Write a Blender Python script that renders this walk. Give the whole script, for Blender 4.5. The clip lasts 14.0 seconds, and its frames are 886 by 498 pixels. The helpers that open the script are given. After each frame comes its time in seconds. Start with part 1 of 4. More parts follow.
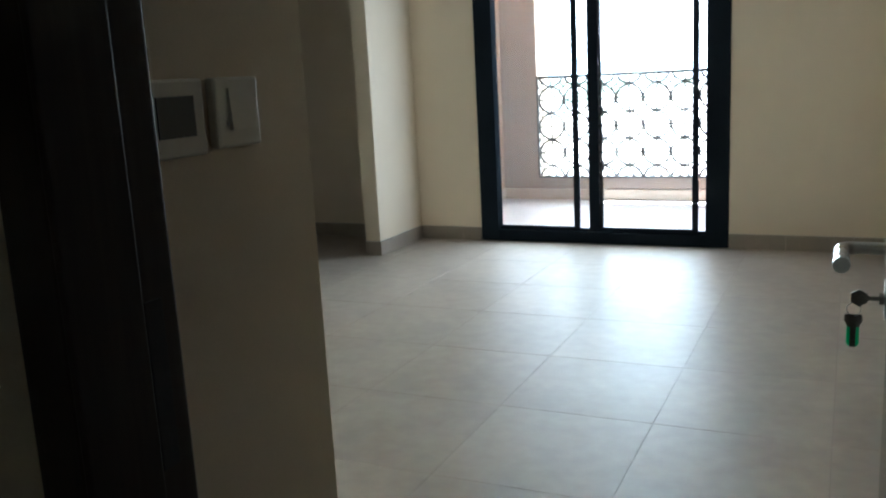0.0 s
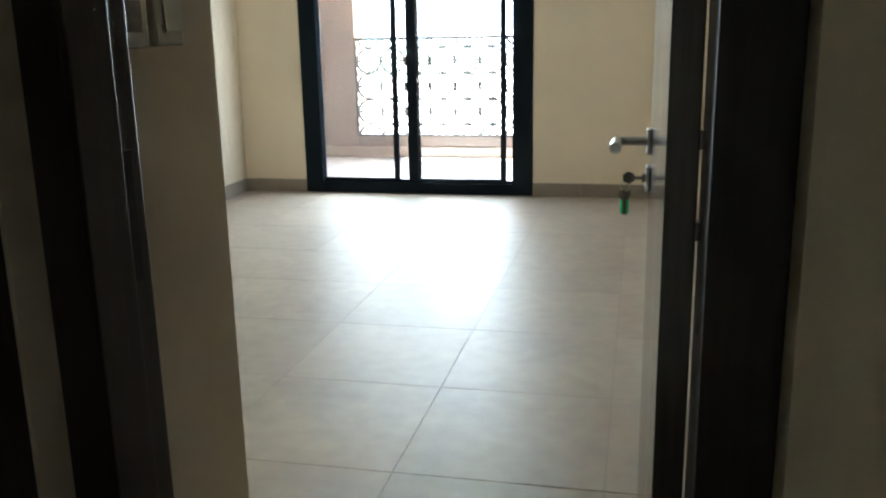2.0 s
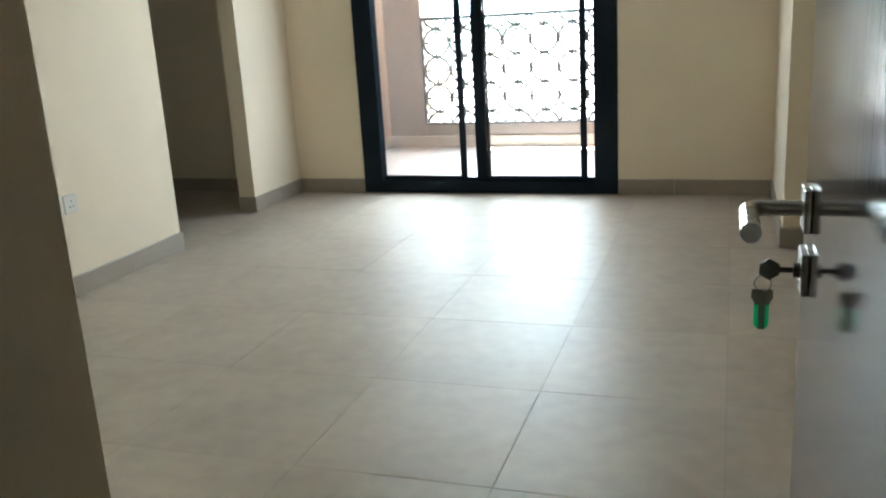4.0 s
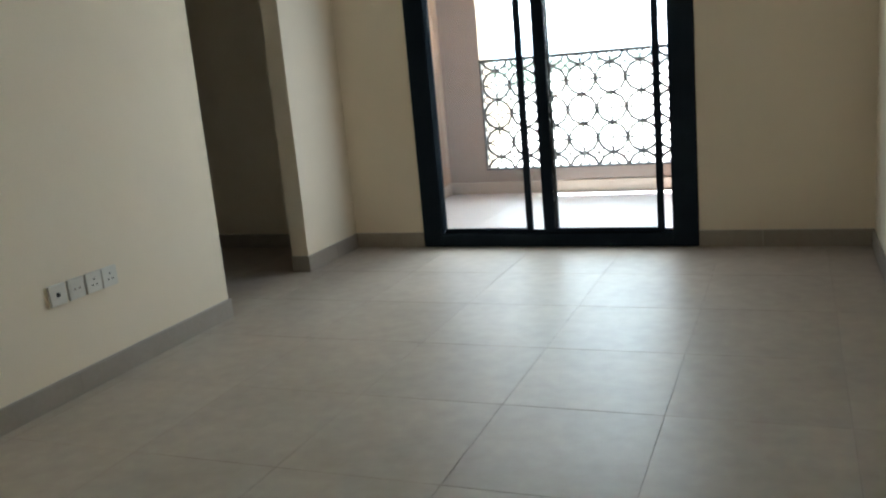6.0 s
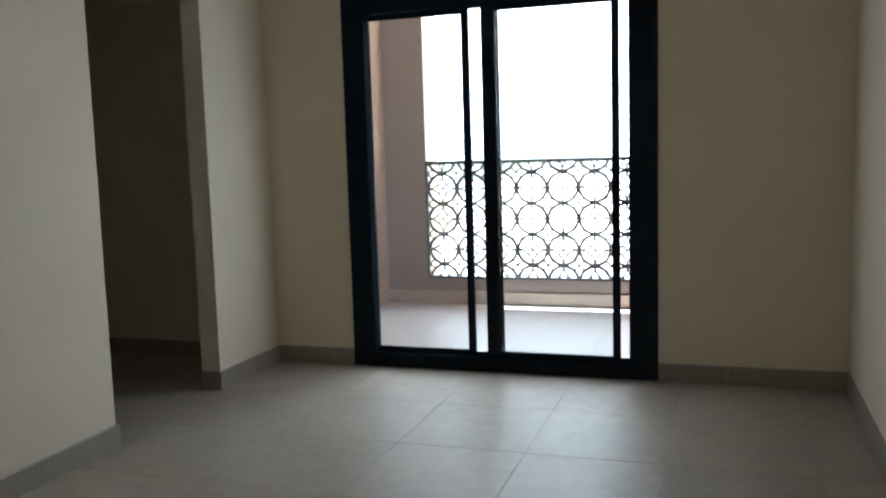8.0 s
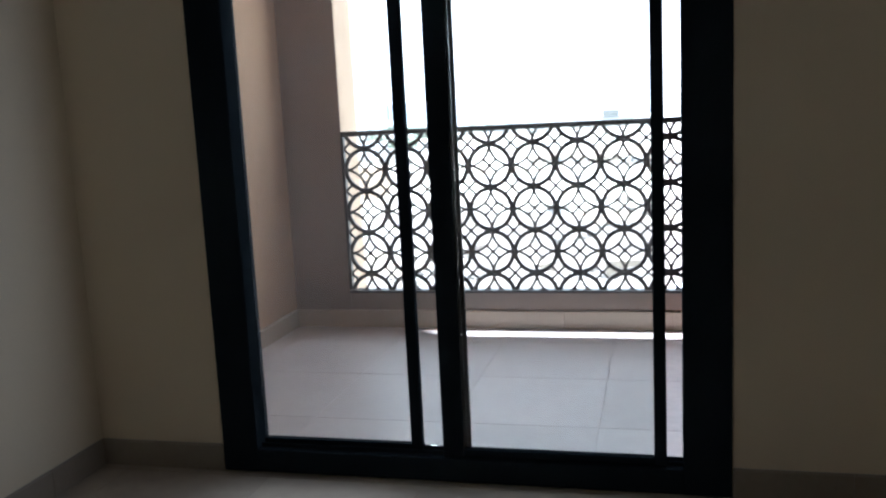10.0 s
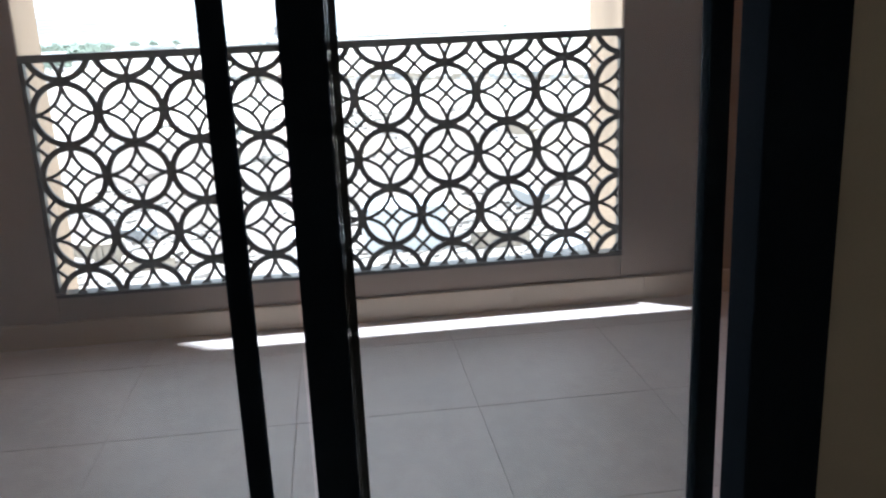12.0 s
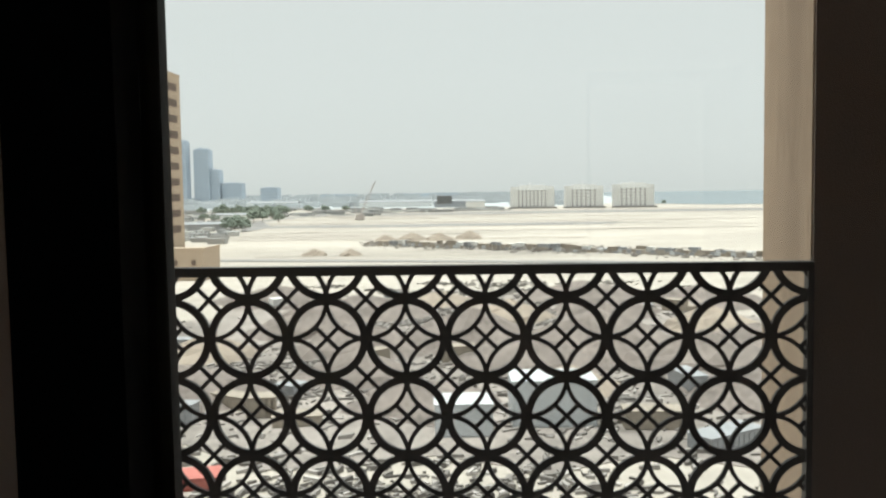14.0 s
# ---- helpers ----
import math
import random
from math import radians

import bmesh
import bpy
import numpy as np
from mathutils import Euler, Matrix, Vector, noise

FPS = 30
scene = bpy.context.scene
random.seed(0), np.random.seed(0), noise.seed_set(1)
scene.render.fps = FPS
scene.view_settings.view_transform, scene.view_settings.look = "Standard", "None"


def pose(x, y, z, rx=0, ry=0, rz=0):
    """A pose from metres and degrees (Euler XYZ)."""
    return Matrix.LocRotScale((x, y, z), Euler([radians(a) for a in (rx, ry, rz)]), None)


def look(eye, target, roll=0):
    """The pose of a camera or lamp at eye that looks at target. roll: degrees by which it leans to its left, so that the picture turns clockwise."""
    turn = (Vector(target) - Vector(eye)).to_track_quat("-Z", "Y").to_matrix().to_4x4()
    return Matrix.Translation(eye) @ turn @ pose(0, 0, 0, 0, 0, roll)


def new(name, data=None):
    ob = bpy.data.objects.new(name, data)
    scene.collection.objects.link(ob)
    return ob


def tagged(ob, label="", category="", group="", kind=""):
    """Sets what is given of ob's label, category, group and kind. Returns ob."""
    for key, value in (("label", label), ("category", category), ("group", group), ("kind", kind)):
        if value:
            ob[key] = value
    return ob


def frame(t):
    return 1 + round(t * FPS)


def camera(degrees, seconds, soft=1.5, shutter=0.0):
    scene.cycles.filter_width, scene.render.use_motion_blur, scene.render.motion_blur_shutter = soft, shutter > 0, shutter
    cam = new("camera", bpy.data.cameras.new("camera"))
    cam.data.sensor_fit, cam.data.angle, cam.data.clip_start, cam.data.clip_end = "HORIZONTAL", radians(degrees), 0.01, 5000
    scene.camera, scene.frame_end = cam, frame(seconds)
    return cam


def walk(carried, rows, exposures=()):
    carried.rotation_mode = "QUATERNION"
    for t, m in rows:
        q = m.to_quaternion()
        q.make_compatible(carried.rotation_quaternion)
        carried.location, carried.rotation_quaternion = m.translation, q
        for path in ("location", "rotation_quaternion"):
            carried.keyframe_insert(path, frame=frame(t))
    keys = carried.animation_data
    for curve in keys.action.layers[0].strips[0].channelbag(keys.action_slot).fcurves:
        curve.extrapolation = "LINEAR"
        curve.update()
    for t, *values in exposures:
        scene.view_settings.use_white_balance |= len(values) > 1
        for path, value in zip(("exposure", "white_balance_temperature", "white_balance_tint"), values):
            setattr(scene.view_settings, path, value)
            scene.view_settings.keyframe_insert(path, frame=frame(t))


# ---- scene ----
cam = camera(54.1, 14.0, soft=2.2)
PATH = [
    (0, (2.451, -5.855, 1.207), (1.609, -4.083, 0.817), -3.0),
    (0.5, (2.456, -5.964, 1.18), (1.812, -4.117, 0.761), -2.0),
    (1, (2.496, -6.132, 1.158), (1.901, -4.27, 0.734), -1.4),
    (1.5, (2.49, -6.228, 1.154), (1.978, -4.342, 0.731), -1.4),
    (2, (2.487, -6.271, 1.134), (2.058, -4.375, 0.663), -1.1),
    (2.5, (2.481, -6.163, 1.102), (2.029, -4.289, 0.571), -1.7),
    (3, (2.483, -5.96, 1.131), (1.938, -4.109, 0.605), -2.9),
    (5.5, (2.281, -5.15, 1.188), (1.597, -3.34, 0.682), -4.3),
    (6, (2.269, -5.146, 1.213), (1.517, -3.343, 0.783), -5.2),
    (6.5, (2.253, -5.138, 1.238), (1.502, -3.318, 0.891), -4.2),
    (7, (2.216, -5.109, 1.251), (1.518, -3.256, 0.968), -2.9),
    (7.5, (2.17, -4.985, 1.265), (1.528, -3.106, 1.027), -2.1),
    (8, (2.103, -4.616, 1.251), (1.476, -2.731, 1.024), -1.7),
    (10.5, (1.34, -2.276, 1.232), (0.966, -0.346, 0.861), -3.0),
    (11, (1.138, -1.903, 1.219), (0.933, 0.032, 0.756), -2.8),
    (11.5, (0.942, -1.617, 1.244), (0.993, 0.304, 0.689), -2.5),
    (12, (0.89, -1.386, 1.246), (1.118, 0.531, 0.723), -2.5),
    (12.5, (0.925, -1.095, 1.289), (1.258, 0.839, 0.904), -1.9),
    (13, (0.965, -0.820, 1.328), (1.364, 1.125, 1.087), -1.3),
    (13.5, (1.0165, -0.628, 1.382), (1.309, 1.344, 1.22), -1.3),
    (14, (1.113, -0.515, 1.389), (1.01, 1.477, 1.255), -0.9),
]
EXPOSURE = [(0, 4.78, 5100, 3), (1.5, 5.17, 5350, 3), (3, 5.32, 5450, 2), (5.5, 4.43, 5470, 3), (7, 4.05, 5350, 5), (8, 3.7, 5300, 6), (10.5, 2.4, 5300, 12), (11, 2.2, 5350, 13), (11.5, 2.2, 5450, 14), (12, 2.15, 5500, 12),
            (12.5, 1.1, 6000, 10), (13, 0.73, 6300, 13), (14, 0.32, 6400, 10)]
walk(cam, [(t, look(eye, target, roll)) for t, eye, target, roll in PATH], EXPOSURE)

# ---- world, sun, daylight ----
SUN_DIR = Vector((0.8, -0.6, -14.0)).normalized()      # the way the light travels
world = bpy.data.worlds.new("hazy_sky")
scene.world = world
world.use_nodes = True
wn = world.node_tree.nodes
sky = wn.new("ShaderNodeTexSky")
sky.sky_type, sky.sun_disc = "NISHITA", False
sky.sun_elevation = math.asin(-SUN_DIR.z)
sky.sun_rotation = math.atan2(-SUN_DIR.x, -SUN_DIR.y) + 0.7   # the sun stands all but overhead
sky.altitude, sky.air_density, sky.dust_density, sky.ozone_density = 30, 1.0, 1.5, 1.0
wn["Background"].inputs["Strength"].default_value = 0.14
pale = wn.new("ShaderNodeHueSaturation")     # dust in the air washes the blue out
pale.inputs["Saturation"].default_value = 0.15
world.node_tree.links.new(sky.outputs["Color"], pale.inputs["Color"])
haze = wn.new("ShaderNodeMix")
haze.data_type = "RGBA"
haze.inputs["Factor"].default_value = 0.85
haze_in = [s for s in haze.inputs if s.type == "RGBA"]
haze_in[1].default_value = (5.1, 5.15, 4.98, 1)
world.node_tree.links.new(pale.outputs["Color"], haze_in[0])
world.node_tree.links.new([s for s in haze.outputs if s.type == "RGBA"][0], wn["Background"].inputs["Color"])

sun = new("sun", bpy.data.lights.new("sun", "SUN"))
sun.data.energy, sun.data.angle, sun.data.color = 4.6, radians(0.5), (1.0, 0.97, 0.92)
sun.matrix_world = look(-SUN_DIR * 40, (0, 0, 0))


# sky light entering through the two glazed leaves
for x0, x1, watts in ((0.14, 0.685, 0.5), (0.915, 1.505, 0.55)):
    lamp = new("window_light", bpy.data.lights.new("window_light", "AREA"))
    lamp.data.shape, lamp.data.size, lamp.data.size_y = "RECTANGLE", x1 - x0, 1.86
    lamp.data.energy, lamp.data.color = watts, (0.94, 0.98, 1.0)
    lamp.matrix_world = look(((x0 + x1) / 2, -0.03, 1.05), ((x0 + x1) / 2, -1.03, 1.05))


# ---- materials ----
def material(name, color, rough=0.6, metal=0.0, spread=0.12, scale=6.0, grain=60.0, bump=0.15, depth=0.002, per_piece=0.0,
             stretch=(1, 1, 1), spec=0.5, gloss_var=0.08):
    m = bpy.data.materials.new(name)
    m.use_nodes = True
    nt = m.node_tree
    n, k = nt.nodes, nt.links
    b = n["Principled BSDF"]
    b.inputs["Metallic"].default_value = metal
    b.inputs["Specular IOR Level"].default_value = spec
    co = n.new("ShaderNodeTexCoord")
    geo = n.new("ShaderNodeNewGeometry")
    mp = n.new("ShaderNodeMapping")
    mp.inputs["Scale"].default_value = stretch
    k.new(geo.outputs["Position"], mp.inputs["Vector"])
    big, fine = n.new("ShaderNodeTexNoise"), n.new("ShaderNodeTexNoise")
    big.inputs["Scale"].default_value, big.inputs["Detail"].default_value = scale, 4
    fine.inputs["Scale"].default_value, fine.inputs["Detail"].default_value = grain, 3
    for x in (big, fine):
        k.new(mp.outputs["Vector"], x.inputs["Vector"])
    mix = n.new("ShaderNodeMath")
    mix.operation = "MULTIPLY_ADD"
    mix.inputs[1].default_value = 0.45
    k.new(fine.outputs["Fac"], mix.inputs[0])
    half = n.new("ShaderNodeMath")
    half.operation = "MULTIPLY"
    half.inputs[1].default_value = 0.55
    k.new(big.outputs["Fac"], half.inputs[0])
    k.new(half.outputs[0], mix.inputs[2])
    fac = mix.outputs[0]
    if per_piece:
        info = n.new("ShaderNodeObjectInfo")
        add = n.new("ShaderNodeMath")
        add.operation = "MULTIPLY_ADD"
        add.inputs[1].default_value = per_piece
        k.new(info.outputs["Random"], add.inputs[0])
        k.new(fac, add.inputs[2])
        fac = add.outputs[0]
    ramp = n.new("ShaderNodeValToRGB")
    ramp.color_ramp.elements[0].position, ramp.color_ramp.elements[1].position = 0.3, 0.7 + per_piece
    lo = [c * (1 - spread) for c in color]
    hi = [min(1, c * (1 + spread)) for c in color]
    ramp.color_ramp.elements[0].color, ramp.color_ramp.elements[1].color = (*lo, 1), (*hi, 1)
    k.new(fac, ramp.inputs["Fac"])
    k.new(ramp.outputs["Color"], b.inputs["Base Color"])
    rr = n.new("ShaderNodeMapRange")
    rr.inputs["To Min"].default_value, rr.inputs["To Max"].default_value = max(0.02, rough - gloss_var), min(1, rough + gloss_var)
    k.new(big.outputs["Fac"], rr.inputs["Value"])
    k.new(rr.outputs["Result"], b.inputs["Roughness"])
    if bump:
        bp = n.new("ShaderNodeBump")
        bp.inputs["Strength"].default_value, bp.inputs["Distance"].default_value = bump, depth
        k.new(fine.outputs["Fac"], bp.inputs["Height"])
        k.new(bp.outputs["Normal"], b.inputs["Normal"])
    return m


def pane_glass(name, tint=(0.93, 0.96, 0.95)):
    m = bpy.data.materials.new(name)
    m.use_nodes = True
    n, k = m.node_tree.nodes, m.node_tree.links
    n.remove(n["Principled BSDF"])
    clear, gloss, mix, fr = (n.new("ShaderNodeBsdfTransparent"), n.new("ShaderNodeBsdfGlossy"), n.new("ShaderNodeMixShader"),
                             n.new("ShaderNodeFresnel"))
    clear.inputs["Color"].default_value = (*tint, 1)
    gloss.inputs["Roughness"].default_value = 0.01
    fr.inputs["IOR"].default_value = 1.45
    k.new(fr.outputs["Fac"], mix.inputs["Fac"])
    k.new(clear.outputs[0], mix.inputs[1])
    k.new(gloss.outputs[0], mix.inputs[2])
    # thin uneven desert-dust film on the glass, added to veil the view like haze
    dust, film, noise, span, where = (n.new("ShaderNodeBsdfTranslucent"), n.new("ShaderNodeMixShader"), n.new("ShaderNodeTexNoise"),
                                      n.new("ShaderNodeMapRange"), n.new("ShaderNodeTexCoord"))
    dust.inputs["Color"].default_value = (0.78, 0.75, 0.72, 1)
    noise.inputs["Scale"].default_value, noise.inputs["Detail"].default_value = 3.0, 6.0
    span.inputs["To Min"].default_value, span.inputs["To Max"].default_value = 0.012, 0.034
    k.new(where.outputs["Object"], noise.inputs["Vector"])
    k.new(noise.outputs["Fac"], span.inputs["Value"])
    k.new(span.outputs["Result"], film.inputs["Fac"])
    k.new(mix.outputs[0], film.inputs[1])
    k.new(dust.outputs[0], film.inputs[2])
    k.new(film.outputs[0], n["Material Output"].inputs["Surface"])
    return m


def island_material(name, low, mid, high):
    m = bpy.data.materials.new(name)
    m.use_nodes = True
    n, k = m.node_tree.nodes, m.node_tree.links
    geo, ramp = n.new("ShaderNodeNewGeometry"), n.new("ShaderNodeValToRGB")
    ramp.color_ramp.elements[0].color, ramp.color_ramp.elements[1].color = (*low, 1), (*high, 1)
    e = ramp.color_ramp.elements.new(0.55)
    e.color = (*mid, 1)
    k.new(geo.outputs["Random Per Island"], ramp.inputs["Fac"])
    k.new(ramp.outputs["Color"], n["Principled BSDF"].inputs["Base Color"])
    n["Principled BSDF"].inputs["Roughness"].default_value = 0.9
    return m


M_WALL = material("cream_wall_paint", (0.765, 0.66, 0.505), 0.9, spec=0.12, spread=0.05, scale=1.5, grain=220, bump=0.12, depth=0.001)
M_CEIL = material("white_ceiling_paint", (0.78, 0.77, 0.73), 0.8, spread=0.03, scale=1.5, grain=200, bump=0.1, depth=0.001)
M_TILE = material("grey_beige_porcelain", (0.38, 0.32, 0.257), 0.43, spec=0.105, spread=0.16, scale=2.6, grain=14, bump=0.015, depth=0.0012, per_piece=0.12, gloss_var=0.06)
M_GROUT = material("grey_grout", (0.29, 0.245, 0.20), 0.9, spread=0.2, scale=8, grain=120)
M_SKIRT = material("porcelain_skirting", (0.30, 0.255, 0.205), 0.42, spread=0.08, scale=3, grain=40, bump=0.05)
M_ALU = material("dark_bronze_aluminium", (0.018, 0.024, 0.031), 0.7, metal=0.0, spec=0.0, spread=0.12, scale=5, grain=160, bump=0.04)
M_BEAD = material("polished_bronze_bead", (0.05, 0.052, 0.056), 0.22, spec=0.5, spread=0.1, scale=8, grain=60, bump=0.02, gloss_var=0.02)
M_GASKET = material("black_rubber", (0.012, 0.012, 0.012), 0.7, spread=0.1)
M_GLASS = pane_glass("window_glass")
M_WENGE = material("dark_wenge_veneer", (0.045, 0.035, 0.028), 0.10, spread=0.45, scale=9, grain=90, bump=0.12, depth=0.0008, stretch=(1, 1, 0.06), spec=0.5, gloss_var=0.04)
M_WENGE_MATT = material("dark_wenge_matt", (0.036, 0.027, 0.021), 0.36, spread=0.4, scale=9, grain=90, bump=0.1, depth=0.0008, stretch=(1, 1, 0.06), spec=0.2)
M_STEEL = material("brushed_steel", (0.55, 0.54, 0.52), 0.28, metal=1.0, spread=0.08, scale=20, grain=300, bump=0.05)
M_DKSTEEL = material("dull_key_steel", (0.22, 0.20, 0.18), 0.35, metal=1.0, spread=0.2, scale=30, grain=300)
M_GREEN = material("green_plastic_tag", (0.10, 0.52, 0.26), 0.35, spread=0.1)
gn, gk = M_GREEN.node_tree.nodes, M_GREEN.node_tree.links
g_through, g_mix = gn.new("ShaderNodeBsdfTranslucent"), gn.new("ShaderNodeMixShader")
g_through.inputs["Color"].default_value, g_mix.inputs["Fac"].default_value = (0.15, 0.75, 0.38, 1), 0.6
gk.new(gn["Principled BSDF"].outputs[0], g_mix.inputs[1])
gk.new(g_through.outputs[0], g_mix.inputs[2])
gk.new(g_mix.outputs[0], gn["Material Output"].inputs["Surface"])
M_WHITE = material("white_switch_plastic", (0.64, 0.60, 0.52), 0.35, spread=0.02, bump=0.0)
M_LCD = material("dark_display", (0.02, 0.024, 0.022), 0.35, spread=0.1, bump=0.0)
M_HOLE = material("socket_slot", (0.02, 0.02, 0.02), 0.8, spread=0.1, bump=0.0)
# sandy pink, dimmed and warmed in colour as by bounced light
M_STUCCO = material("bounce_warmed_pink_render", (0.37, 0.24, 0.155), 0.9, spread=0.10, scale=2.2, grain=150, bump=0.5, depth=0.004)
# shaded copy of the balcony render, darkened and greyed in its colour
M_SHADESTUCCO = material("shade_darkened_render", (0.235, 0.182, 0.148), 0.9, spread=0.10, scale=2.2, grain=150, bump=0.5, depth=0.004)
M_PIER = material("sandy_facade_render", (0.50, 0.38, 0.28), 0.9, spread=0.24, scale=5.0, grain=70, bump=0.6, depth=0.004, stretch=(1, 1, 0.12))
M_BTILE = material("balcony_porcelain", (0.42, 0.372, 0.362), 0.42, spread=0.20, scale=2.2, grain=24, bump=0.06, per_piece=0.15)
M_BGROUT = material("pale_balcony_grout", (0.36, 0.325, 0.31), 0.9, spread=0.2, scale=8, grain=120)
M_BSKIRT = material("balcony_skirting", (0.37, 0.30, 0.235), 0.5, spread=0.10, scale=4, grain=50)
M_IRON = material("dark_brown_powder_coat", (0.034, 0.033, 0.033), 0.5, metal=0.2, spread=0.2, scale=10, grain=200, bump=0.08)


# ---- building helpers ----
def thing(name, label="", category="", group="", kind="", at=(0, 0, 0)):
    ob = new(name)
    ob.empty_display_size = 0.1
    ob.location = at
    return tagged(ob, label, category, group, kind)


def mesh_of(name, bm, mat, smooth=False):
    me = bpy.data.meshes.new(name)
    bm.normal_update()
    bm.to_mesh(me)
    bm.free()
    me.materials.append(mat)
    if smooth:
        me.polygons.foreach_set("use_smooth", [True] * len(me.polygons))
    return me


def part(name, bm, mat, parent=None, label="", smooth=False):
    ob = new(name, mesh_of(name, bm, mat, smooth))
    if parent is not None:
        ob.parent = parent
    return tagged(ob, label)


def put_box(bm, a, b, bevel=0.0):
    x0, y0, z0 = (min(p, q) for p, q in zip(a, b))
    x1, y1, z1 = (max(p, q) for p, q in zip(a, b))
    made = bmesh.ops.create_cube(bm, size=1.0, matrix=Matrix.Translation(((x0 + x1) / 2, (y0 + y1) / 2, (z0 + z1) / 2))
                                 @ Matrix.Diagonal((x1 - x0, y1 - y0, z1 - z0, 1)))
    if bevel:
        edges = {e for v in made["verts"] for e in v.link_edges}
        bmesh.ops.bevel(bm, geom=list(edges), offset=bevel, segments=2, affect="EDGES", profile=0.6)
    return bm


def box(a, b, bevel=0.0):
    return put_box(bmesh.new(), a, b, bevel)


def prism(outline, axis, lo, hi):
    """An outline of 2D points pushed along an axis (x, y or z) from lo to hi."""
    bm = bmesh.new()
    def at(u, v, w):
        return {"x": (w, u, v), "y": (u, w, v), "z": (u, v, w)}[axis]
    low = [bm.verts.new(at(u, v, lo)) for u, v in outline]
    top = [bm.verts.new(at(u, v, hi)) for u, v in outline]
    bm.faces.new(low)
    bm.faces.new(top[::-1])
    for i in range(len(low)):
        j = (i + 1) % len(low)
        bm.faces.new((low[i], top[i], top[j], low[j]))
    bmesh.ops.recalc_face_normals(bm, faces=bm.faces)
    return bm


def put_tube(bm, p, q, r, sides=12, r2=None):
    p, q = Vector(p), Vector(q)
    d = q - p
    m = Matrix.Translation((p + q) / 2) @ d.to_track_quat("Z", "Y").to_matrix().to_4x4()
    bmesh.ops.create_cone(bm, cap_ends=True, segments=sides, radius1=r, radius2=r if r2 is None else r2, depth=d.length, matrix=m)
    return bm


# ---- structure ----
CEIL = 2.85
DOOR_W, DOOR_H, TRANSOM_H = 1.75, 2.13, 2.55
WX, SX = -0.446, -0.502          # faces of the long wall and of the short wall beside the passage
ENT_X0, ENT_X1 = 1.722, 2.655    # entrance opening


def structure(name, boxes, mat, label, category="wall"):
    bm = bmesh.new()
    for a, b in boxes:
        put_box(bm, a, b)
    ob = part(name, bm, mat)
    return tagged(ob, label, category, kind="structure")


structure("wall_north", [((-3.0, 0, 0), (0, 0.1, CEIL)), ((DOOR_W, 0, 0), (3.82, 0.1, CEIL)), ((0, 0, TRANSOM_H), (DOOR_W, 0.1, CEIL))],
          M_WALL, "cream painted wall round the dark balcony door")
structure("wall_east", [((2.672, -1.2, 0), (2.79, 0, CEIL))], M_WALL, "cream painted wall beside the balcony door")
structure("wall_recess", [((2.79, -1.2, 0), (3.7, -1.08, CEIL)), ((3.7, -5.145, 0), (3.82, 0, CEIL))], M_WALL, "cream painted wall of the recess")
structure("wall_west", [((WX - 0.12, -4.765, 0), (WX, -1.569, CEIL))], M_WALL, "long cream painted wall with sockets")
structure("wall_south", [((-3.0, -5.144, 0), (ENT_X0, -4.765, CEIL))], M_WALL,
          "cream painted wall with switches beside the entrance")
structure("wall_stub", [((SX - 0.115, -0.652, 0), (SX, 0, CEIL))], M_WALL, "short cream painted wall beside the passage")


def passage_head():
    # head of the passage opening with rounded shoulders
    y0, y1, spring, r = -1.569, -0.652, 2.05, 0.14
    pts = [(y0, CEIL), (y1, CEIL), (y1, spring)]
    for i in range(1, 9):
        a = math.pi / 2 * i / 8
        pts.append((y1 - r + r * math.cos(a), spring + r * math.sin(a)))
    for i in range(0, 9):
        a = math.pi / 2 * (1 + i / 8)
        pts.append((y0 + r + r * math.cos(a), spring + r * math.sin(a)))
    ob = part("wall_passage_head", prism(pts, "x", SX - 0.11, SX - 0.005), M_WALL)
    tagged(ob, "cream painted head over the dark passage with rounded shoulders", "wall", kind="structure")


passage_head()
structure("wall_passage", [((-3.0, -4.765, 0), (-2.9, 0, CEIL))], M_WALL, "cream painted wall of the dark passage")
structure("wall_entrance", [((0.4, -5.36, 0), (ENT_X0, -5.145, CEIL)), ((ENT_X1, -5.36, 0), (4.2, -5.145, CEIL)), ((ENT_X0, -5.36, 2.14), (ENT_X1, -5.145, CEIL))],
          M_WALL, "cream painted wall round the entrance door")
# unseen walls; the far one stands close to bounce light to the door
structure("wall_corridor", [((0.4, -6.95, 0), (4.2, -6.85, CEIL)), ((0.3, -6.95, 0), (0.4, -5.145, CEIL)), ((4.2, -6.95, 0), (4.3, -5.145, CEIL))], M_WALL,
          "cream painted corridor wall, unseen, placed for bounced light")
tagged(part("ceiling", box((-3.0, -6.95, CEIL), (4.3, 0.2, CEIL + 0.04)), M_CEIL), "plain white painted ceiling", "ceiling", kind="structure")
floor = tagged(part("floor", box((-3.0, -6.95, -0.12), (4.3, 0.2, -0.0025)), M_GROUT), "large grey-beige porcelain floor tiles with thin joints", "floor", kind="structure")

# skirting, one run along each wall, cut into tile lengths
SKIRT_H = 0.097


